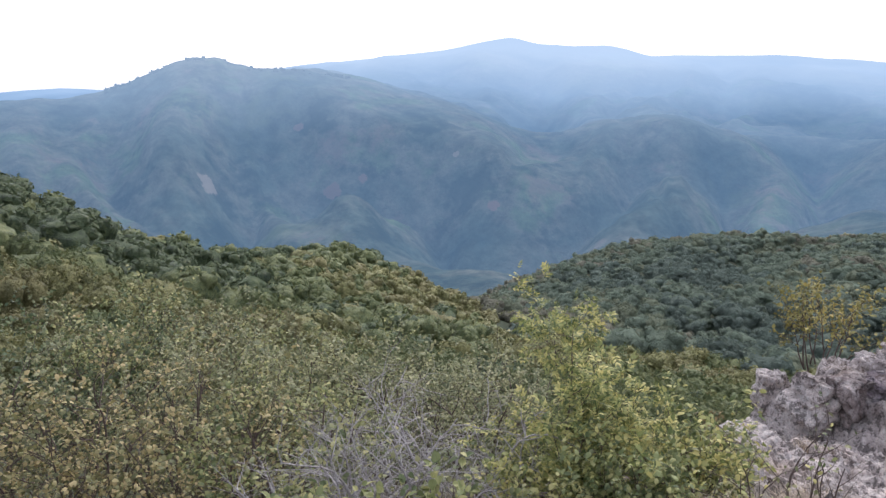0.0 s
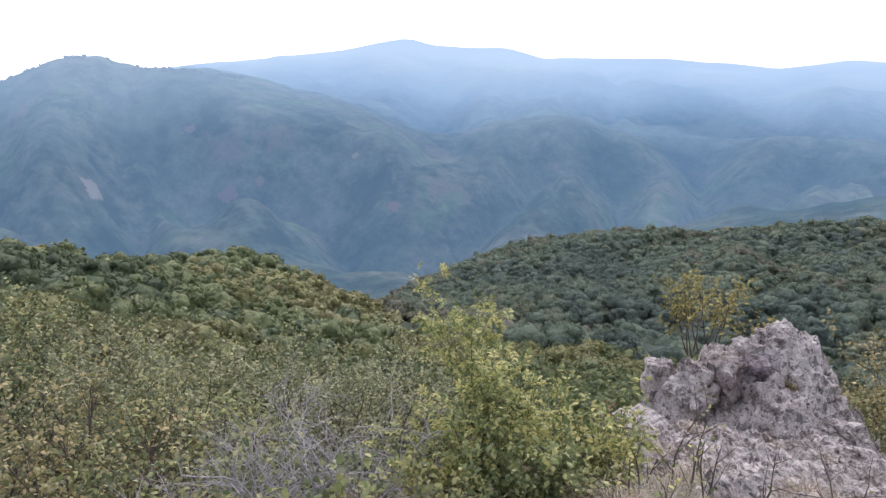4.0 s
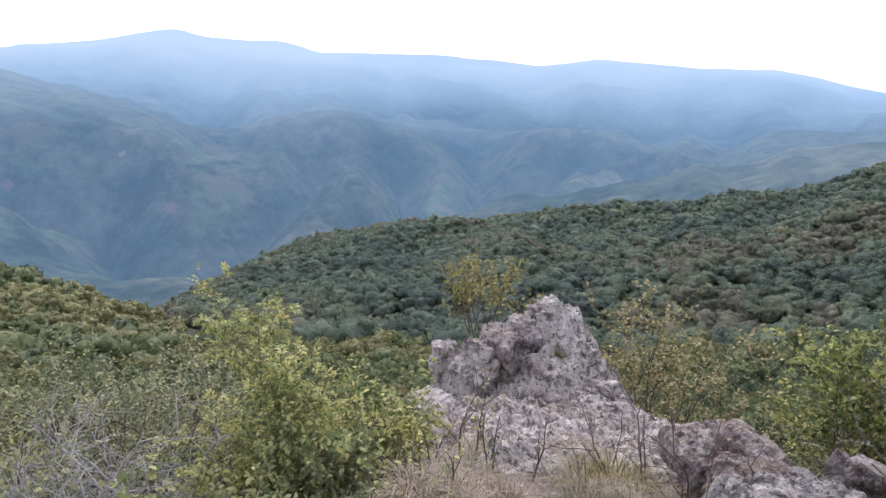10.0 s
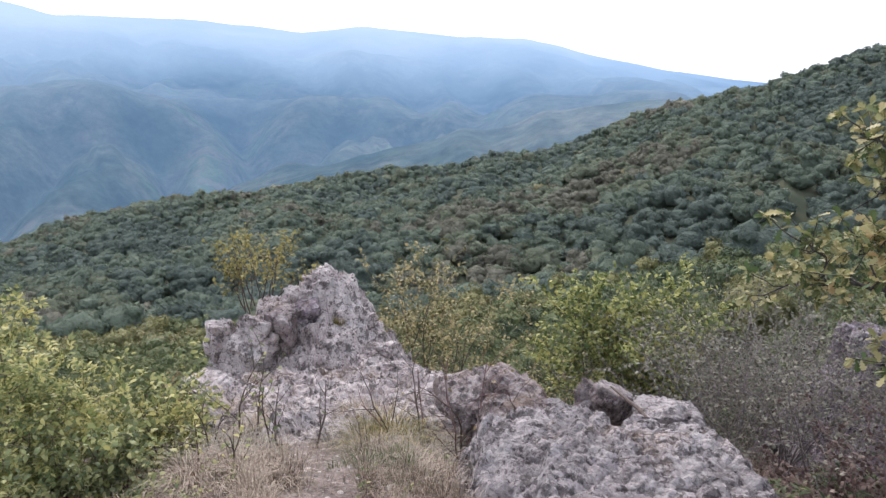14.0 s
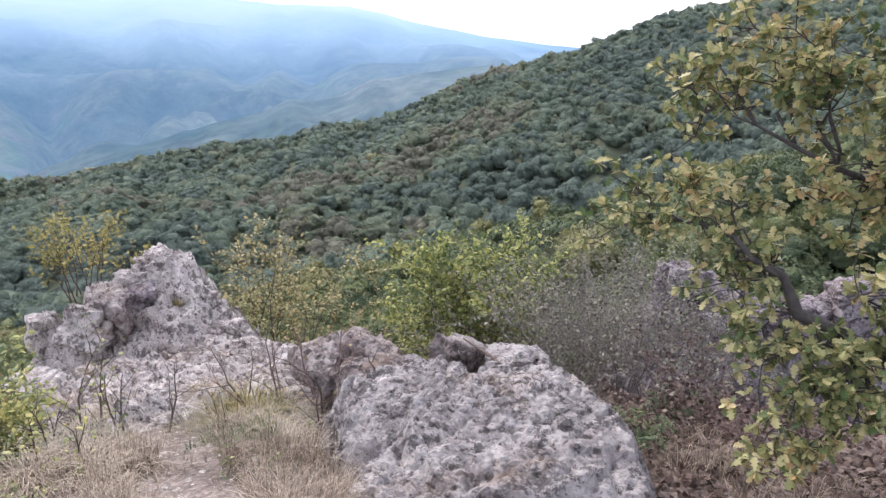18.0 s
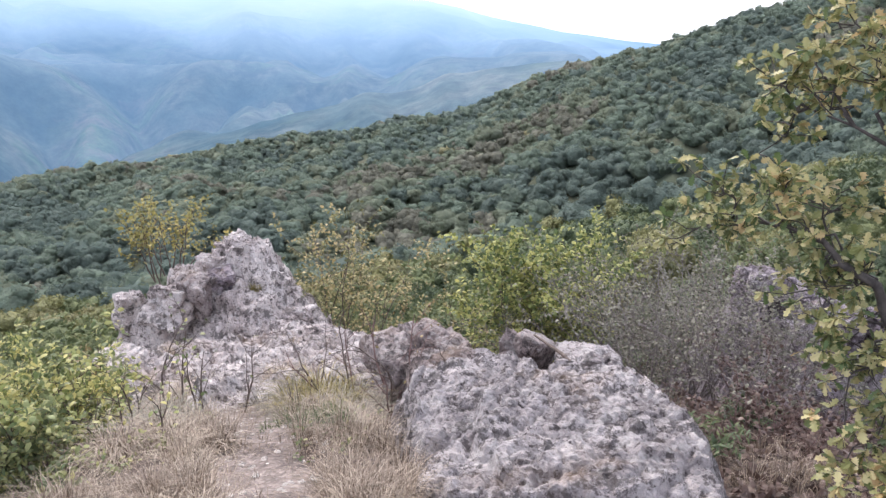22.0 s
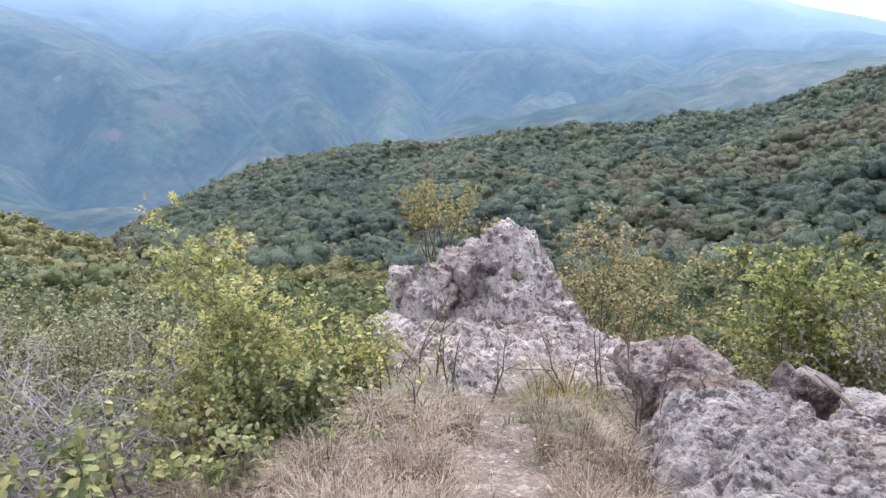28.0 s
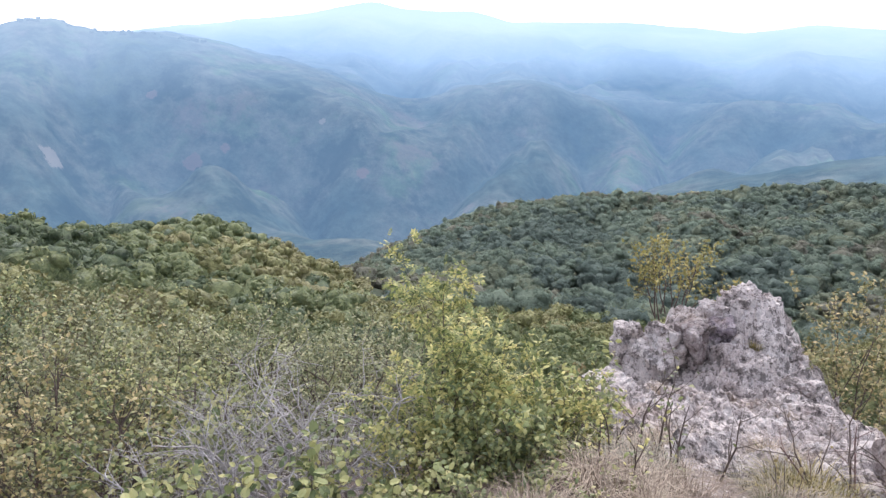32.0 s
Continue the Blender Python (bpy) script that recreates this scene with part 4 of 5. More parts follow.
def leaves(anchors, length, width, shape, rng, droop=0.3):
    """Leaves at (place, direction) anchors, joined."""
    sv, st = shape
    n = len(anchors)
    p = np.array([a[0][:] for a in anchors])
    d = np.array([a[1][:] for a in anchors])
    g = np.random.RandomState(rng.randrange(1 << 30))
    d = d + g.normal(0, 0.45, (n, 3)) - [0, 0, droop]
    d /= np.linalg.norm(d, axis=1)[:, None]
    up = np.array([0, 0, 1.0]) + g.normal(0, 0.5, (n, 3))
    s = np.cross(d, up)
    s /= np.linalg.norm(s, axis=1)[:, None] + 1e-9
    u = np.cross(s, d)
    k = g.uniform(0.6, 1.25, (n, 1, 1)) * length
    v = p[:, None] + (s[:, None] * sv[None, :, 0:1] * width / length + d[:, None] * sv[None, :, 1:2] + u[:, None] * sv[None, :, 2:3]) * k
    t = st[None] + (np.arange(n) * len(sv))[:, None, None]
    return v.reshape(-1, 3), t.reshape(-1, 3)


def single_leaves(anchors, length, width, shape, mat, rng, parent, droop=0.3):
    """The leaves that stand out, each an object of its own on one shared mesh."""
    v = shape[0] * np.array([width / length, 1.0, 1.0])
    me = mesh_of("leaf", v, shape[1], [mat])
    for p, d in anchors:
        d = (Vector(d) + Vector((rng.gauss(0, 0.4), rng.gauss(0, 0.4), rng.gauss(0, 0.4) - droop))).normalized()
        s = d.cross(Vector((rng.gauss(0, 0.4), rng.gauss(0, 0.4), 1.0))).normalized()
        u = s.cross(d)
        m = Matrix((s, d, u)).transposed().to_4x4()
        ob = new("leaf", me)
        ob.parent = parent
        ob.matrix_basis = Matrix.Translation(p) @ m @ Matrix.Scale(length * rng.uniform(0.75, 1.3), 4)


def wander(rng, start, direction, length, steps, bend, lift):
    """A crooked line that turns up (or down) as it grows."""
    pts, p, d = [start.copy()], start.copy(), direction.normalized()
    for _ in range(steps):
        d = (d + Vector((rng.gauss(0, bend), rng.gauss(0, bend), rng.gauss(0, bend) + lift))).normalized()
        p = p + d * (length / steps)
        pts.append(p.copy())
    return pts


def branching(rng, start, direction, length, radius, levels, kids, spread, bend, lift, leafy, anchors, wood, gap=0.05, sides=5, first=0.3, groups=None):
    """One stem with its branches: tubes into wood, leaf places into anchors."""
    steps = max(3, int(length / 0.09))
    pts = wander(rng, start, direction, length, min(steps, 12), bend, lift)
    n = len(pts)
    wood.append(tube(pts, [radius * (1 - 0.8 * i / (n - 1)) for i in range(n)], sides))
    if levels <= leafy:
        m = max(2, int(length / gap))
        for i in range(m):
            f = (0.15 + 0.85 * (i + rng.random()) / m) * (n - 1)
            j = min(n - 2, int(f))
            p = pts[j].lerp(pts[j + 1], f - j)
            d = (pts[j + 1] - pts[j]).normalized()
            o = Vector((rng.gauss(0, 1), rng.gauss(0, 1), rng.gauss(0.2, 0.8))).normalized()
            anchors.append((p, (d * 0.5 + o).normalized()))
    if levels > 0:
        for i in range(kids):
            f = (first + (1 - first) * (i + rng.random() * 0.9) / kids) * (n - 1)
            j = min(n - 2, int(f))
            p = pts[j].lerp(pts[j + 1], f - j)
            d = (pts[j + 1] - pts[j]).normalized()
            o = Vector((rng.gauss(0, 1), rng.gauss(0, 1), rng.gauss(0.15, 0.5))).normalized()
            nd = (d * (1 - spread) + o * spread).normalized()
            ln = length * rng.uniform(0.35, 0.6) * (1.15 - 0.5 * f / (n - 1))
            into = wood
            if groups is not None:
                into = []
                groups.append(into)
            branching(rng, p, nd, ln, radius * 0.5 * (1 - 0.5 * f / (n - 1)), levels - 1, max(2, int(kids * 0.75)), spread, bend * 1.1, lift, leafy, anchors, into, gap, max(3, sides - 1), 0.25)


def shrub(name, m, label, category, seed, height, stems, wood_mat, leaf_mat, leaf=(0.05, 0.03), shape=OVAL, spread=0.6, flare=0.5, kids=6, levels=2,
          thick=0.012, gap=0.05, bend=0.12, lift=0.03, leafy=1, group="", thin=1.0, droop=0.3, base=0.15, leader=0.0, single=0):
    """A bush of several stems; every stem and its foliage is a part."""
    rng = random.Random(seed)
    root = thing(name, m, label, category, group)
    for k in range(stems):
        a = 6.283 * (k + rng.uniform(-0.35, 0.35)) / stems
        fl = flare * rng.uniform(0.3, 1.15)
        d = Vector((math.cos(a) * fl, math.sin(a) * fl, 1.0))
        wood, anchors, groups = [], [], []
        tall = height * rng.uniform(0.75, 1.08)
        if k == 0 and leader:
            d, tall = Vector((-0.2, -0.05, 1.0)), leader
        if k in (2, 3, 5) and leader:
            d, tall = Vector((-0.34 + 0.13 * k, 0.05, 1.0)), leader * (1.08 - 0.09 * k)
        branching(rng, Vector((math.cos(a) * base, math.sin(a) * base, -0.1)), d, tall, thick, levels, kids, spread, bend, lift, leafy, anchors, wood, gap, groups=groups)
        stem = part("stem", mesh_of("stem", *join(wood), [wood_mat], smooth=True), root)
        for g in groups:
            part("branch", mesh_of("branch", *join(g), [wood_mat], smooth=True), stem)
        if leaf_mat is not None and thin > 0:
            anchors = [q for q in anchors if rng.random() < thin]
            rng.shuffle(anchors)
            own = anchors[:single]
            anchors = anchors[single:]
            single_leaves(own, *leaf, shape, leaf_mat, rng, stem, droop)
            if anchors:
                part("foliage", mesh_of("foliage", *leaves(anchors, *leaf, shape, rng, droop), [leaf_mat]), root)
    return root


def at(head, r, turn=0.0, sink=0.0):
    p = polar(head, r)
    return pose(p.x, p.y, ground_z(p.x, p.y) - sink, 0, 0, turn)


# the young tree beside the path, its leader yellowing
shrub("sapling", at(-25.8, 4.3), "yellow-green young ash tree beside the path", "sapling", 21, 0.8, 9, TWIG_BROWN, LEAF_LIME, (0.1, 0.1), PINNATE, 0.62, 0.72, 9, 2, 0.011, 0.042, leader=1.45, single=24, droop=0.12)
for k, (h, r, hg) in enumerate([(-35, 4.2, 1.1), (-39, 4.3, 1.2), (-43.5, 4.2, 1.05), (-39, 5.4, 1.6), (-47, 4.7, 1.1)]):
    shrub("grey_dead_bush", at(h, r), "leafless grey dead bush with tangled branches", "dead bush", 22 + 7 * k, hg, 10, TWIG_GREY, LEAF_OLIVE, (0.045, 0.03), OVAL, 0.7, 0.95, 9, 2, 0.016, 0.07, 0.2, 0.0, 0, "dead bushes below the path", 0.2)
for k, (h, r, hg) in enumerate([(-41, 3.15, 0.6), (-35.5, 3.3, 0.55), (-46, 3.3, 0.6)]):
    shrub("hazel_bush", at(h, r), "low hazel bush with broad green and yellowing leaves", "bush", 123 + k, hg, 6, TWIG_BROWN, LEAF_GREEN, (0.052, 0.04), BROAD, 0.6, 0.8, 6, 2, 0.007, 0.055, group="hazel bushes below the path", single=12)
for k, (h, r, hg, mt, lb) in enumerate([
        (-56, 6.0, 1.7, LEAF_TAN, "yellow-brown leafy bush below the ridge"), (-65, 6.5, 2.0, LEAF_TAN, "yellow-brown leafy bush below the ridge"),
        (-49, 5.2, 1.2, LEAF_GREEN, "low green bush among dead branches"), (-72, 7.5, 2.2, LEAF_OLIVE, "olive green bush on the slope"),
        (-60, 9.0, 2.2, LEAF_OLIVE, "olive green bush on the slope"), (-49, 9.0, 2.0, LEAF_GREEN, "yellowish green bush on the slope"),
        (-41, 8.5, 1.8, LEAF_OLIVE, "olive green bush on the slope"), (-33, 8.0, 1.8, LEAF_OLIVE, "olive green bush on the slope")]):
    shrub("leafy_bush", at(h, r), lb, "bush", 40 + k, hg, 9, TWIG_BROWN, mt, (0.046, 0.032), OVAL, 0.6, 0.65, 9, 2, 0.019, 0.026, leafy=0, group="bushes below the ridge")
def rise(head, r, el):
    """How tall a plant must be to reach that height over the level line."""
    p = polar(head, r)
    return EYE + r * math.tan(radians(el)) - ground_z(p.x, p.y)


for k, (h, r, el, mt, lb) in enumerate([
        (-60.6, 13.5, -13.6, LEAF_GREEN, "bright green bushy tree on the slope"), (-55, 14.0, -15.6, LEAF_OLIVE, "grey-green bushy tree on the slope"),
        (-66.5, 13.0, -13.8, LEAF_DARK, "dark green bushy tree on the slope"), (-49, 14.5, -17.0, LEAF_GREEN, "bright green bushy tree on the slope"),
        (-52.5, 10.5, -18.4, LEAF_OLIVE, "grey-green bushy tree on the slope"), (-44, 12.0, -18.6, LEAF_OLIVE, "grey-green bushy tree on the slope"),
        (-37, 12.5, -18.6, LEAF_OLIVE, "grey-green bushy tree on the slope")]):
    shrub("bushy_tree", at(h, r), lb, "small tree", 140 + k, rise(h, r, el) * 0.95, 10, TWIG_BROWN, mt, (0.075, 0.05), OVAL, 0.62, 0.42, 8, 2, 0.02, 0.06, group="small trees on the slope")
for k, (h, r, el, mt, lb) in enumerate([(25.5, 9.5, -19.8, LEAF_DARK, "dark green bush behind the boulders"), (29.5, 10.5, -18.8, LEAF_GREY, "dull grey-brown bush with thin leaves"), (34.5, 10.0, -17.6, LEAF_GREY, "dull grey-brown bush with thin leaves"), (39.0, 9.5, -17.0, LEAF_DARK, "dark green bush behind the boulders")]):
    shrub("dull_bush", at(h, r), lb, "bush", 160 + k, rise(h, r, el), 9, TWIG_RED, mt, (0.05, 0.034), OVAL, 0.62, 0.5, 8, 2, 0.016, 0.045, group="bushes behind the boulders")
shrub("rock_bush", pose(*polar(-9.0, 8.5, -1.2)), "thin orange-yellow bush growing from the crag", "bush", 60, 0.82, 10, TWIG_BROWN, LEAF_GOLD, (0.046, 0.032), OVAL, 0.5, 0.4, 8, 2, 0.009, 0.026, single=12, thin=0.48)
shrub("red_twig_bush", at(7.6, 4.2), "bare reddish-brown twiggy shrub at the crag's foot", "shrub", 61, 0.8, 5, TWIG_RED, LEAF_RUSSET, (0.03, 0.02), OVAL, 0.6, 0.55, 5, 2, 0.012, 0.08, 0.16, 0.02, 0, "", 0.25)
shrub("bare_shrub", at(6.8, 3.95), "bare grey-brown shrub with curved stems", "shrub", 62, 0.85, 6, TWIG_BROWN, None, (0.03, 0.02), OVAL, 0.6, 0.6, 5, 2, 0.010, 0.08, 0.2, 0.02, 0)
for k, (h, r, hg) in enumerate([(5, 8.6, 1.9), (9.5, 9.0, 2.2), (13.5, 9.4, 2.1), (17, 9.8, 2.0), (22, 9.2, 1.6)]):
    shrub("brown_shrub", at(h, r), "dark green shrub behind the boulders" if k > 2 else "brown and olive shrub behind the crag", "shrub", 64 + k, hg, 8, TWIG_BROWN, (LEAF_TAN, LEAF_TAN, LEAF_RUSSET, LEAF_DARK, LEAF_DARK)[k], (0.05, 0.032), OVAL, 0.62, 0.6, 7, 2, 0.011, 0.035, group="shrubs behind the crag")
shrub("young_poplar", at(20.6, 6.9), "bright yellow-green young tree behind the boulders", "young tree", 70, rise(20.6, 6.9, -17.2), 11, TWIG_BROWN, LEAF_POPLAR, (0.05, 0.034), OVAL, 0.48, 0.1, 8, 2, 0.013, 0.018, single=15)
for k, (h, r, hg) in enumerate([(25.5, 6.2, 1.3), (28.5, 5.7, 1.45), (32, 5.6, 1.5), (35.5, 5.5, 1.4), (30, 7.2, 1.9), (39, 5.9, 1.2), (33.5, 6.6, 1.7)]):
    shrub("grey_shrub", at(h, r), "grey twiggy shrub with sparse small leaves", "shrub", 73 + k, hg, 9, TWIG_SHRUB, LEAF_GREY, (0.03, 0.02), OVAL, 0.65, 0.65, 8, 2, 0.009, 0.03, 0.15, 0.01, 1, "grey shrubs below the rock ledge", 0.4)

for k, (h, r, hg) in enumerate([(38.5, 4.6, 0.5), (40.5, 4.3, 0.45), (40, 5.1, 0.7)]):
    shrub("dry_bramble", at(h, r), "dry reddish-brown bramble on the leafy slope", "bramble", 180 + k, hg, 8, TWIG_RED, LITTER, (0.04, 0.026), OVAL, 0.7, 0.9, 7, 2, 0.007, 0.04, 0.18, 0.0, 1, "brambles on the leafy slope", 0.6)

def oak():
    """An oak whose limbs reach in over the edge of the lookout, its leaves in tufts at the shoots' ends."""
    rng = random.Random(90)
    foot = polar(58, 4.0)
    foot.z = ground_z(foot.x, foot.y)
    root = thing("oak_tree", pose(*foot), "gnarled oak with yellowing lobed leaves beside the lookout", "oak tree")
    trunk = [Vector((0, 0, -0.2)), Vector((0.05, 0.0, 0.5)), Vector((0.0, 0.06, 1.1)), Vector((-0.08, 0.05, 1.8)), Vector((-0.05, 0.1, 2.6)), Vector((0.0, 0.1, 3.4))]
    part("trunk", mesh_of("trunk", *tube(trunk, [0.13, 0.115, 0.1, 0.085, 0.06, 0.03], 9), [BARK_OAK], smooth=True), root)
    # the two crooked main limbs, as heading, distance and height seen from the lookout
    stand = Vector((0.015, -0.06, 0))
    arms = []
    for path, thick in (([(57, 3.8, -0.1), (54.5, 3.5, 0.1), (51.9, 3.35, 0.23), (48.5, 3.35, 0.32), (45.9, 3.35, 0.37), (45.2, 3.35, 0.45), (44.6, 3.35, 0.53), (42.2, 3.35, 0.6), (40.9, 3.4, 0.67), (38.2, 3.5, 0.7), (35.5, 3.6, 0.68)], 0.05),
                        ([(57.5, 3.9, 0.6), (54, 3.7, 0.85), (50, 3.55, 0.93), (46.9, 3.5, 0.99), (44.2, 3.5, 1.07), (41.5, 3.55, 1.15), (38.5, 3.6, 1.21)], 0.026)):
        pts = [polar(*p) + stand - foot for p in path]
        n = len(pts) - 1
        part("limb", mesh_of("limb", *tube(pts, [thick * (1 - 0.88 * (k / n) ** 0.8) for k in range(n + 1)], 8), [BARK_OAK], smooth=True), root)
        arms.append(list(zip([p[0] for p in path], pts)))
    trunk_side = [(58, p) for p in trunk[2:]]
    # limb ends, as heading, distance, height, limb that they grow from
    ends = [(36.0, 3.7, 1.32, 1), (37.5, 3.7, 1.46, 1), (39.5, 3.6, 1.24, 1), (40.0, 3.7, 1.56, 1), (42, 3.6, 1.38, 1), (43.5, 3.5, 1.6, 1), (44.5, 3.5, 1.28, 1), (36.2, 3.8, 1.0, 1),
            (33.0, 3.7, 0.76, 0), (34.5, 3.7, 0.64, 0), (36.5, 3.6, 0.84, 0), (38.5, 3.6, 0.64, 0), (40, 3.5, 0.8, 0), (41, 3.5, 0.56, 0), (31.4, 3.9, 0.48, 0),
            (40.5, 3.4, 0.4, 0), (42.5, 3.4, 0.22, 0), (43, 3.4, 0.48, 0), (44.3, 3.2, -0.02, 0), (44.8, 3.2, -0.22, 0), (46, 3.1, -0.32, 0), (48, 3.1, -0.22, 0), (50, 3.1, -0.1, 0), (45.5, 3.2, 0.14, 0), (47.5, 3.2, 0.08, 0),
            (46, 3.4, 0.85, 1), (47, 3.4, 1.45, 2), (48, 3.2, 1.05, 1), (49, 3.3, 1.7, 2), (49, 3.1, 0.6, 0), (50.5, 3.1, 0.3, 0), (51, 3.1, 1.3, 2), (52, 3.1, 0.85, 1), (46.5, 3.5, 1.68, 2), (43, 3.7, 1.75, 2), (48.5, 3.4, 1.25, 1), (50, 3.3, 1.5, 2), (51.5, 3.2, 1.05, 1), (52, 3.2, 0.5, 0), (47.5, 3.3, 0.7, 1), (50.5, 3.2, 0.8, 1), (45, 3.4, 1.45, 1), (52, 3.2, 1.6, 2), (49.5, 3.2, 0.2, 0), (53, 3.2, 0.15, 0), (54, 3.2, 1.1, 2)]
    for head, r, z, arm in ends:
        e = polar(head, r, z) + stand - foot
        line = (arms + [trunk_side])[arm]
        s = min((p for h, p in line if h > head + 1.5), key=lambda p: (p - e).length)
        reach = (e - s).length
        n = 8
        pts = [s.lerp(e, k / n) + (Vector((rng.gauss(0, 0.03), rng.gauss(0, 0.03), rng.gauss(0, 0.03) + 0.05 * math.sin(math.pi * k / n))) if k else Vector()) for k in range(n + 1)]
        wood = [tube(pts, [(0.006 + 0.006 * min(1.0, reach)) * (1 - 0.75 * k / n) for k in range(n + 1)], 6)]
        anchors = []
        shoots = max(11, int(reach / 0.038))
        for b in range(shoots):
            f = (0.3 + 0.7 * (b + rng.random()) / shoots) * n
            j = min(n - 1, int(f))
            p = pts[j].lerp(pts[j + 1], f - j)
            o = Vector((rng.gauss(0, 1), rng.gauss(0, 1), rng.gauss(0.3, 0.7))).normalized()
            d = ((e - s).normalized() * 0.5 + o).normalized()
            line = wander(rng, p, d, rng.uniform(0.07, 0.22), 4, 0.2, 0.04)
            wood.append(tube(line, [0.0035, 0.003, 0.0026, 0.002, 0.0015], 4))
            tip, along = line[-1], (line[-1] - line[-2]).normalized()
            for q in range(rng.randrange(9, 16)):
                o = Vector((rng.gauss(0, 1), rng.gauss(0, 1), rng.gauss(0, 1))).normalized()
                anchors.append((tip - along * rng.uniform(0, 0.045), (along * 0.5 + o).normalized()))
            for q in range(2):
                anchors.append((line[2], Vector((rng.gauss(0, 1), rng.gauss(0, 1), rng.gauss(0, 1))).normalized()))
        limb = part("branch", mesh_of("branch", *join(wood), [BARK_OAK], smooth=True), root)
        rng.shuffle(anchors)
        single_leaves(anchors[:12], 0.056, 0.041, OAKLEAF, LEAF_OAK, rng, limb, 0.3)
        part("foliage", mesh_of("foliage", *leaves(anchors[12:], 0.052, 0.038, OAKLEAF, rng, 0.3), [LEAF_OAK]), limb)
    return root


oak()


# ---- grass, litter and stones ----
def blades(spots, rng, height, width, lean, per):
    """Tufts of bent grass blades, two quads each, joined."""
    g = np.random.RandomState(rng.randrange(1 << 30))
    base = np.repeat(np.array(spots, float), per, axis=0)
    n = len(base)
    a = g.uniform(0, 2 * math.pi, n)
    out = np.stack([np.cos(a), np.sin(a), np.zeros(n)], 1)
    side = np.stack([-np.sin(a), np.cos(a), np.zeros(n)], 1)
    h = (height * g.uniform(0.5, 1.2, n))[:, None]
    ln = (lean * g.uniform(0.2, 1.3, n))[:, None] * h
    b = base + out * g.uniform(0, 0.05, (n, 1))
    w = width * 0.5
    m = b + out * ln * 0.35 + np.array([0, 0, 1.0]) * h * 0.6
    t = b + out * ln + np.array([0, 0, 1.0]) * h * (1 - 0.35 * lean)
    v = np.stack([b - side * w, b + side * w, m - side * w * 0.8, m + side * w * 0.8, t], 1).reshape(-1, 3)
    f = np.array([[0, 1, 2], [1, 3, 2], [2, 3, 4]])[None] + (np.arange(n) * 5)[:, None, None]
    return v, f.reshape(-1, 3)


rng = random.Random(301)
# the trodden path along the ridge's back
rows_y = np.arange(-1.5, 4.5, 0.06)
pv, pt = [], []
for i, y in enumerate(rows_y.tolist()):
    mid = 0.08 - 0.09 * y + 0.03 * noise.noise((y * 1.5, 0, 4))
    half = 0.23 + 0.05 * noise.noise((y * 3, 0, 0)) - 0.02 * max(0.0, y - 3)
    for j in range(9):
        x = mid + half * (j / 4 - 1) * (1 + 0.35 * noise.noise((y * 5, j, 1)))
        pv.append((x, y, ground_z(x, y) + (0.006 if 0 < j < 8 else -0.012)))
    if i:
        for j in range(8):
            q = (i - 1) * 9 + j
            pt += [(q, q + 1, q + 9), (q + 1, q + 10, q + 9)]
ob = new("path", mesh_of("path", pv, pt, [GRAVEL], smooth=True))
tagged(ob, "narrow trodden path of pinkish gravel along the ridge", "path", kind="structure")
short, tall = [], []
while len(short) < 2600:
    x, y = rng.uniform(-2.0, 3.0), rng.uniform(0.9, 5.0)
    if x > 0.5 and rng.random() < 0.75:
        continue
    on_path = abs(x - (0.08 - 0.09 * y)) < 0.2 + 0.06 * noise.noise((y * 3, 0, 0))
    if (on_path and rng.random() < 0.93) or (not -0.6 < x < 0.55 and noise.noise((x * 1.9, y * 1.9, 8)) < -0.1):
        continue
    if 0.5 < x < 2.1 and 2.0 < y < 4.2:
        continue
    (tall if not on_path and noise.noise((x * 3.1, y * 3.1, 2)) > 0.12 else short).append((x, y, ground_z(x, y) - 0.01))
v1, t1 = blades(short, rng, 0.075, 0.0024, 1.15, 20)
v2, t2 = blades(tall, rng, 0.2, 0.0026, 0.95, 26)
ob = new("dry_grass", mesh_of("dry_grass", np.vstack([v1, v2]), np.vstack([t1, t2 + len(v1)]), [GRASS_DRY]))
tagged(ob, "pale dry grass along both sides of the path", "grass", kind="stuff")
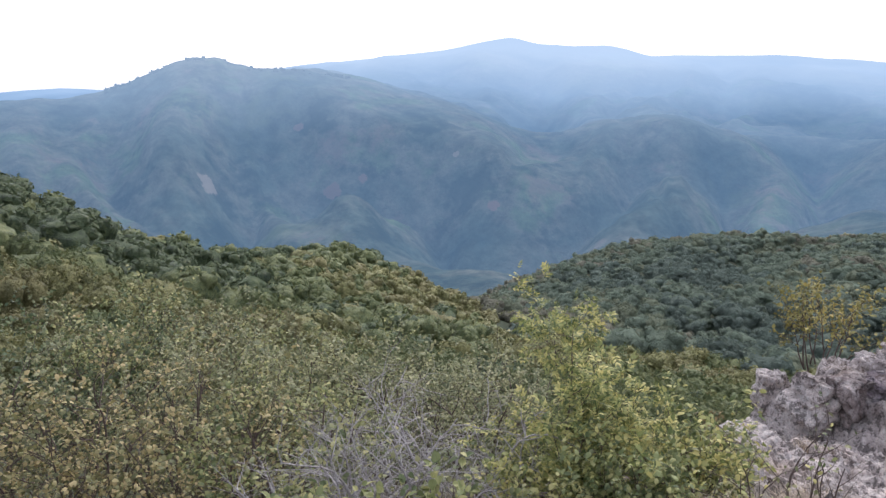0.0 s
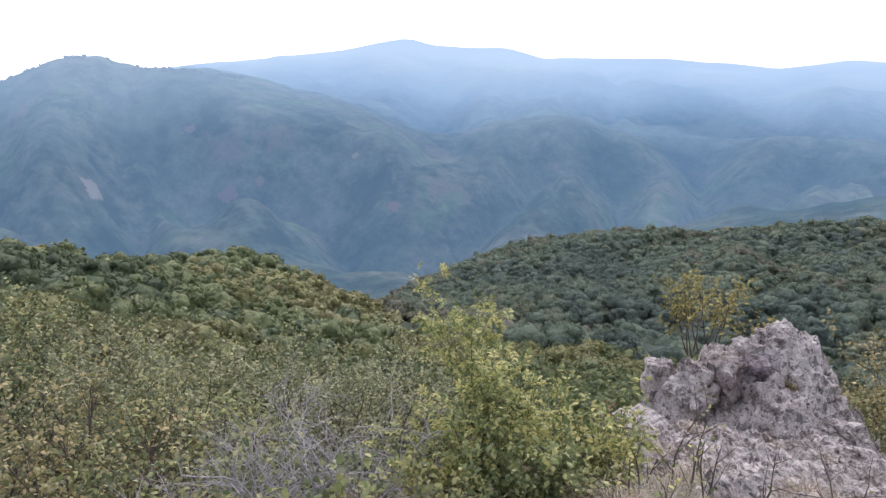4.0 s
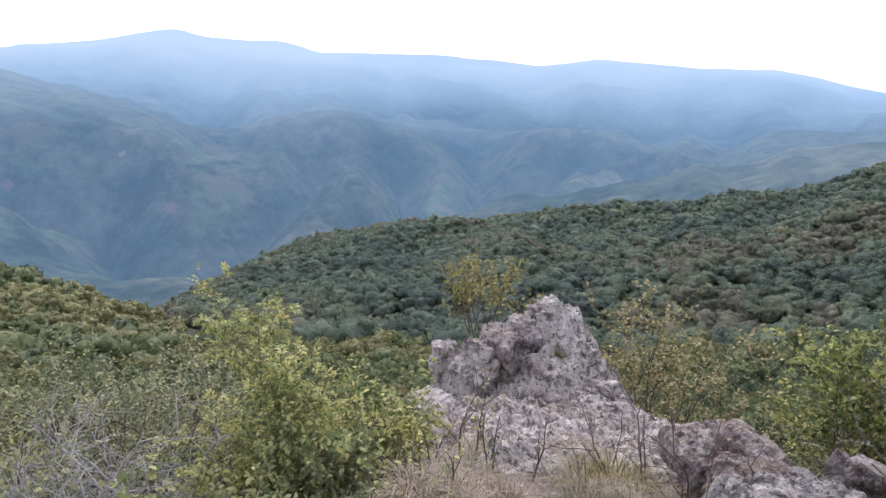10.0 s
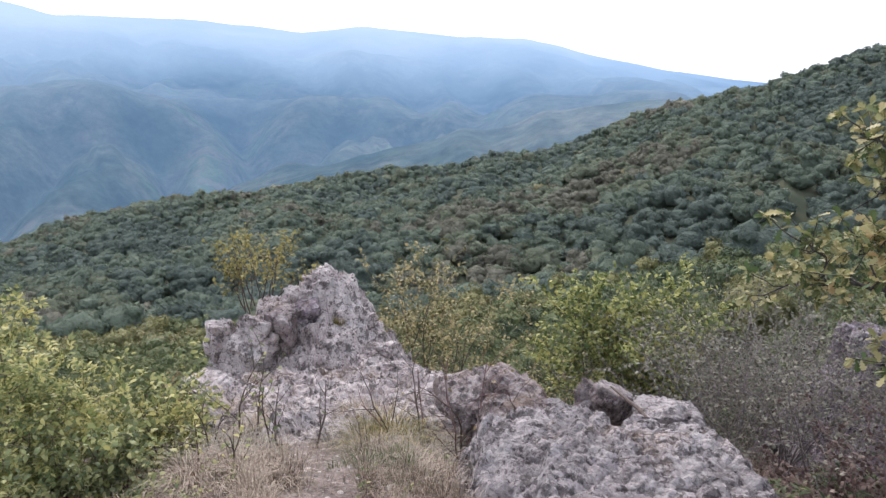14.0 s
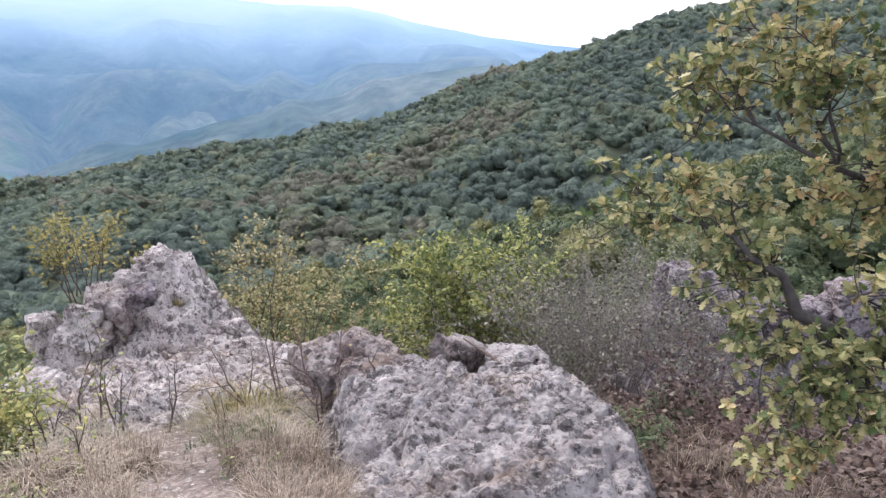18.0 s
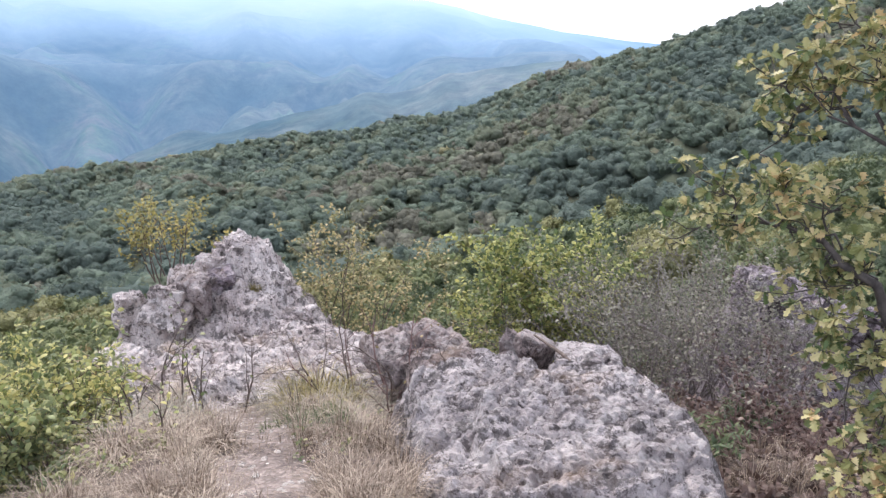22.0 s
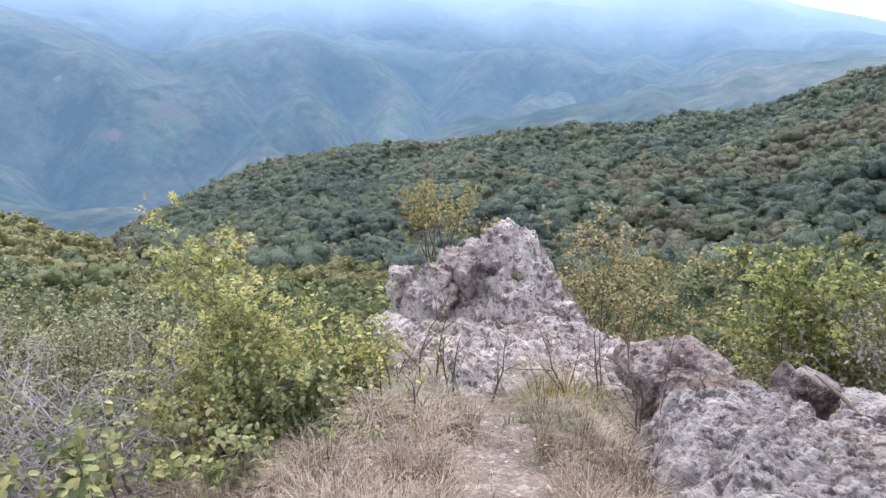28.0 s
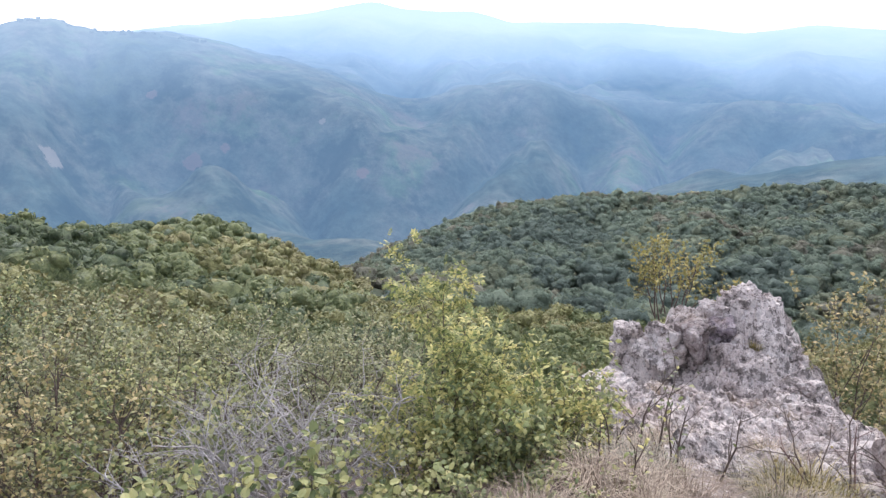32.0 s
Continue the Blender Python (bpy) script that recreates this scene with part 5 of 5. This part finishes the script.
for k, (h, r, hg, mt, lb) in enumerate([(1.7, 4.0, 0.34, GRASS_GREEN, "yellow-green grass tuft at the crag's foot"), (0.2, 4.05, 0.26, GRASS_GREY, "grey-brown dry grass tuft"), (3.3, 3.95, 0.26, GRASS_GREY, "grey-brown dry grass tuft"), (2.3, 3.75, 0.22, GRASS_GREY, "grey-brown dry grass tuft"), (4.4, 3.7, 0.24, GRASS_DRY, "dry straw-coloured grass tuft"), (5.3, 3.95, 0.24, GRASS_GREY, "grey-brown dry grass tuft"), (0.3, 3.5, 0.1, GRASS_FRESH, "low fresh green grass beside the path"), (1.3, 3.4, 0.09, GRASS_FRESH, "low fresh green grass beside the path"), (2.9, 3.25, 0.1, GRASS_FRESH, "low fresh green grass beside the path"), (4.6, 3.3, 0.2, GRASS_DRY, "dry straw-coloured grass tuft"), (-8, 3.2, 0.2, GRASS_DRY, "dry straw-coloured grass tuft"), (-14, 3.4, 0.3, GRASS_DRY, "dry straw-coloured grass tuft"), (-11, 3.8, 0.28, GRASS_GREY, "grey-brown dry grass tuft")]):
    p = polar(h, r)
    sp = [(rng.gauss(0, 0.08), rng.gauss(0, 0.08), -0.02) for _ in range(30)]
    tuft = new("grass_tuft", mesh_of("grass_tuft", *blades(sp, rng, hg * 0.72, 0.004, 1.2, 26), [mt]))
    tuft.matrix_world = at(h, r)
    tagged(tuft, lb, "grass tuft", "grass tufts beside the path")

# small plants in the crag's cracks
for k, (h, r, mt, lb) in enumerate([(-2.6, 7.7, GRASS_GREEN, "small yellow-green tuft in a crack of the crag"), (1.2, 7.4, GRASS_DRY, "small dry tuft in a crack of the crag"), (-6.8, 7.7, GRASS_GREEN, "small yellow-green tuft in a crack of the crag"),
                                    (-13.5, 6.9, GRASS_GREEN, "small yellow-green tuft in a crack of the crag"), (-9.5, 6.3, GRASS_DRY, "small dry tuft in a crack of the crag"), (-0.5, 6.2, GRASS_DRY, "small dry tuft in a crack of the crag")]):
    p = polar(h, r)
    z = max(t - q * max(0.0, math.hypot(p.x - lx, (p.y - ly) / w) - f) for lx, ly, t, f, q, w in CRAG)
    sp = [(rng.gauss(0, 0.04), rng.gauss(0, 0.04), -0.05) for _ in range(14)]
    tuft = new("rock_tuft", mesh_of("rock_tuft", *blades(sp, rng, 0.11, 0.004, 1.0, 9), [mt]))
    tuft.matrix_world = pose(p.x, p.y, z)
    tagged(tuft, lb, "grass tuft", "tufts on the crag")

# loose stones on the path
STONE = rock_material("pale_stone", [(0.3, 0.26, 0.24), (0.48, 0.43, 0.4), (0.66, 0.62, 0.58)], 0.3)
shapes = [boulder_mesh("stone", 1, 0.8, 0.5, STONE, 20 + k, 2, 0.12, 0.4) for k in range(5)]
for k in range(240):
    y = rng.uniform(1.6, 4.4)
    x = 0.08 - 0.09 * y + rng.gauss(0, 0.17)
    s = rng.choice((0.007, 0.009, 0.012, 0.016, 0.022))
    ob = new("stone", shapes[k % 5])
    ob.matrix_world = pose(x, y, ground_z(x, y) + s * 0.15, rng.uniform(-15, 15), rng.uniform(-15, 15), rng.uniform(0, 360)) @ Matrix.Scale(s, 4)
    tagged(ob, "small pale loose stone on the gravel path", "stone", "stones on the path")
# fallen dead leaves on the slope under the shrubs
spots = []
for k in range(8000):
    h, r = rng.uniform(25, 56), rng.uniform(2.4, 7.5)
    p = polar(h, r)
    spots.append((Vector((p.x, p.y, ground_z(p.x, p.y) + 0.012)), Vector((rng.gauss(0, 1), rng.gauss(0, 1), 0.2)).normalized()))
ob = new("leaf_litter", mesh_of("leaf_litter", *leaves(spots, 0.06, 0.035, OVAL, rng, 0.0), [LITTER]))
tagged(ob, "brown fallen leaves covering the slope", "leaf litter", kind="stuff")

# stems and weeds in front of the crag
for k, (h, r, hg, th, sd) in enumerate([(-8.5, 4.2, 0.75, 0.35, 201), (-11.5, 4.1, 0.7, 0.4, 202), (-14, 4.2, 0.6, 0.5, 203), (-6.5, 4.1, 0.55, 0.12, 204), (-17.5, 4.6, 0.6, 0.7, 205), (-12, 3.7, 0.45, 0.6, 206), (-19, 3.9, 0.55, 0.8, 207)]):
    shrub("thin_sapling", at(h, r), "thin dark stem with few green leaves", "sapling", sd, hg, 2, TWIG_BROWN, LEAF_LIME if k % 2 else LEAF_OLIVE, (0.035, 0.02), OVAL, 0.5, 0.15, 6, 1, 0.010, 0.028, group="thin saplings before the crag", thin=th)
for k, (h, r, hg, mt, lb) in enumerate([(-22, 3.7, 0.6, LEAF_GREEN, "low green bush under the sapling"), (-27, 3.6, 0.5, LEAF_GREEN, "low green bush under the sapling"), (-22.5, 4.4, 1.05, LEAF_LIME, "yellow-green bush beside the sapling"), (-19, 4.5, 0.8, LEAF_LIME, "yellow-green bush beside the sapling"), (-17, 4.7, 0.6, LEAF_LIME, "yellow-green bush beside the sapling"), (-18, 5.2, 0.7, LEAF_OLIVE, "olive bush beside the crag"), (-16, 6.2, 0.6, LEAF_RUSSET, "brownish low bush beside the crag")]):
    shrub("low_bush", at(h, r), lb, "bush", 220 + k, hg, 7, TWIG_BROWN, mt, (0.046, 0.025), OVAL, 0.62, 0.7, 8, 2, 0.008, 0.024, group="low bushes beside the path")
for k, (h, r, hg) in enumerate([(1.2, 3.45, 0.14), (2.6, 3.2, 0.16), (0.6, 3.8, 0.13), (3.6, 3.5, 0.18), (1.8, 2.95, 0.12), (-13, 3.3, 0.2), (-9.5, 3.9, 0.16)]):
    shrub("green_herb", at(h, r), "small green herb in the dry grass beside the path", "herb", 260 + k, hg, 7, TWIG_BROWN, LEAF_GREEN if k % 3 else LEAF_OLIVE, (0.03, 0.017), OVAL, 0.6, 0.9, 4, 1, 0.003, 0.016, base=0.08, group="herbs beside the path")
# a fallen stick on the flat boulder
stick = [polar(20.6, 4.55, -0.46), polar(23, 4.2, -0.42), polar(25.5, 3.9, -0.44), polar(28, 3.6, -0.42), polar(31, 3.35, -0.42)]
ob = new("fallen_stick", mesh_of("fallen_stick", *tube(stick, [0.006, 0.012, 0.014, 0.012, 0.007], 6), [TWIG_BROWN], smooth=True))
tagged(ob, "dark bare stick lying on the flat boulder", "stick")


# a fern on the leafy slope
def fern(m, seed):
    rng = random.Random(seed)
    root = thing("fern", m, "green fern growing from the leaf litter", "fern")
    for k in range(9):
        a = 6.283 * k / 9 + rng.uniform(-0.3, 0.3)
        pts = [Vector((math.cos(a) * t * 0.38, math.sin(a) * t * 0.38, 0.3 * math.sin(t * 2.2))) for t in (0, 0.25, 0.5, 0.75, 1.0)]
        rib = tube(pts, [0.004, 0.003, 0.003, 0.002, 0.001], 4)
        anchors = []
        for j in range(34):
            f = (0.15 + 0.85 * (j // 2) / 17) * 4
            i = min(3, int(f))
            p = pts[i].lerp(pts[i + 1], f - i)
            d = (pts[i + 1] - pts[i]).normalized()
            s = d.cross(Vector((0, 0, 1))) * (1 if j % 2 else -1)
            anchors.append((p, (s + d * 0.4).normalized()))
        frond = part("frond", mesh_of("frond", *rib, [LEAF_DARK], smooth=True), root)
        part("leaflet", mesh_of("leaflet", *leaves(anchors, 0.09, 0.022, OVAL, rng, 0.05), [LEAF_DARK]), frond)


fern(at(35.5, 3.95) @ Matrix.Scale(0.62, 4), 401)
fern(at(38.5, 4.9) @ Matrix.Scale(0.6, 4), 402)
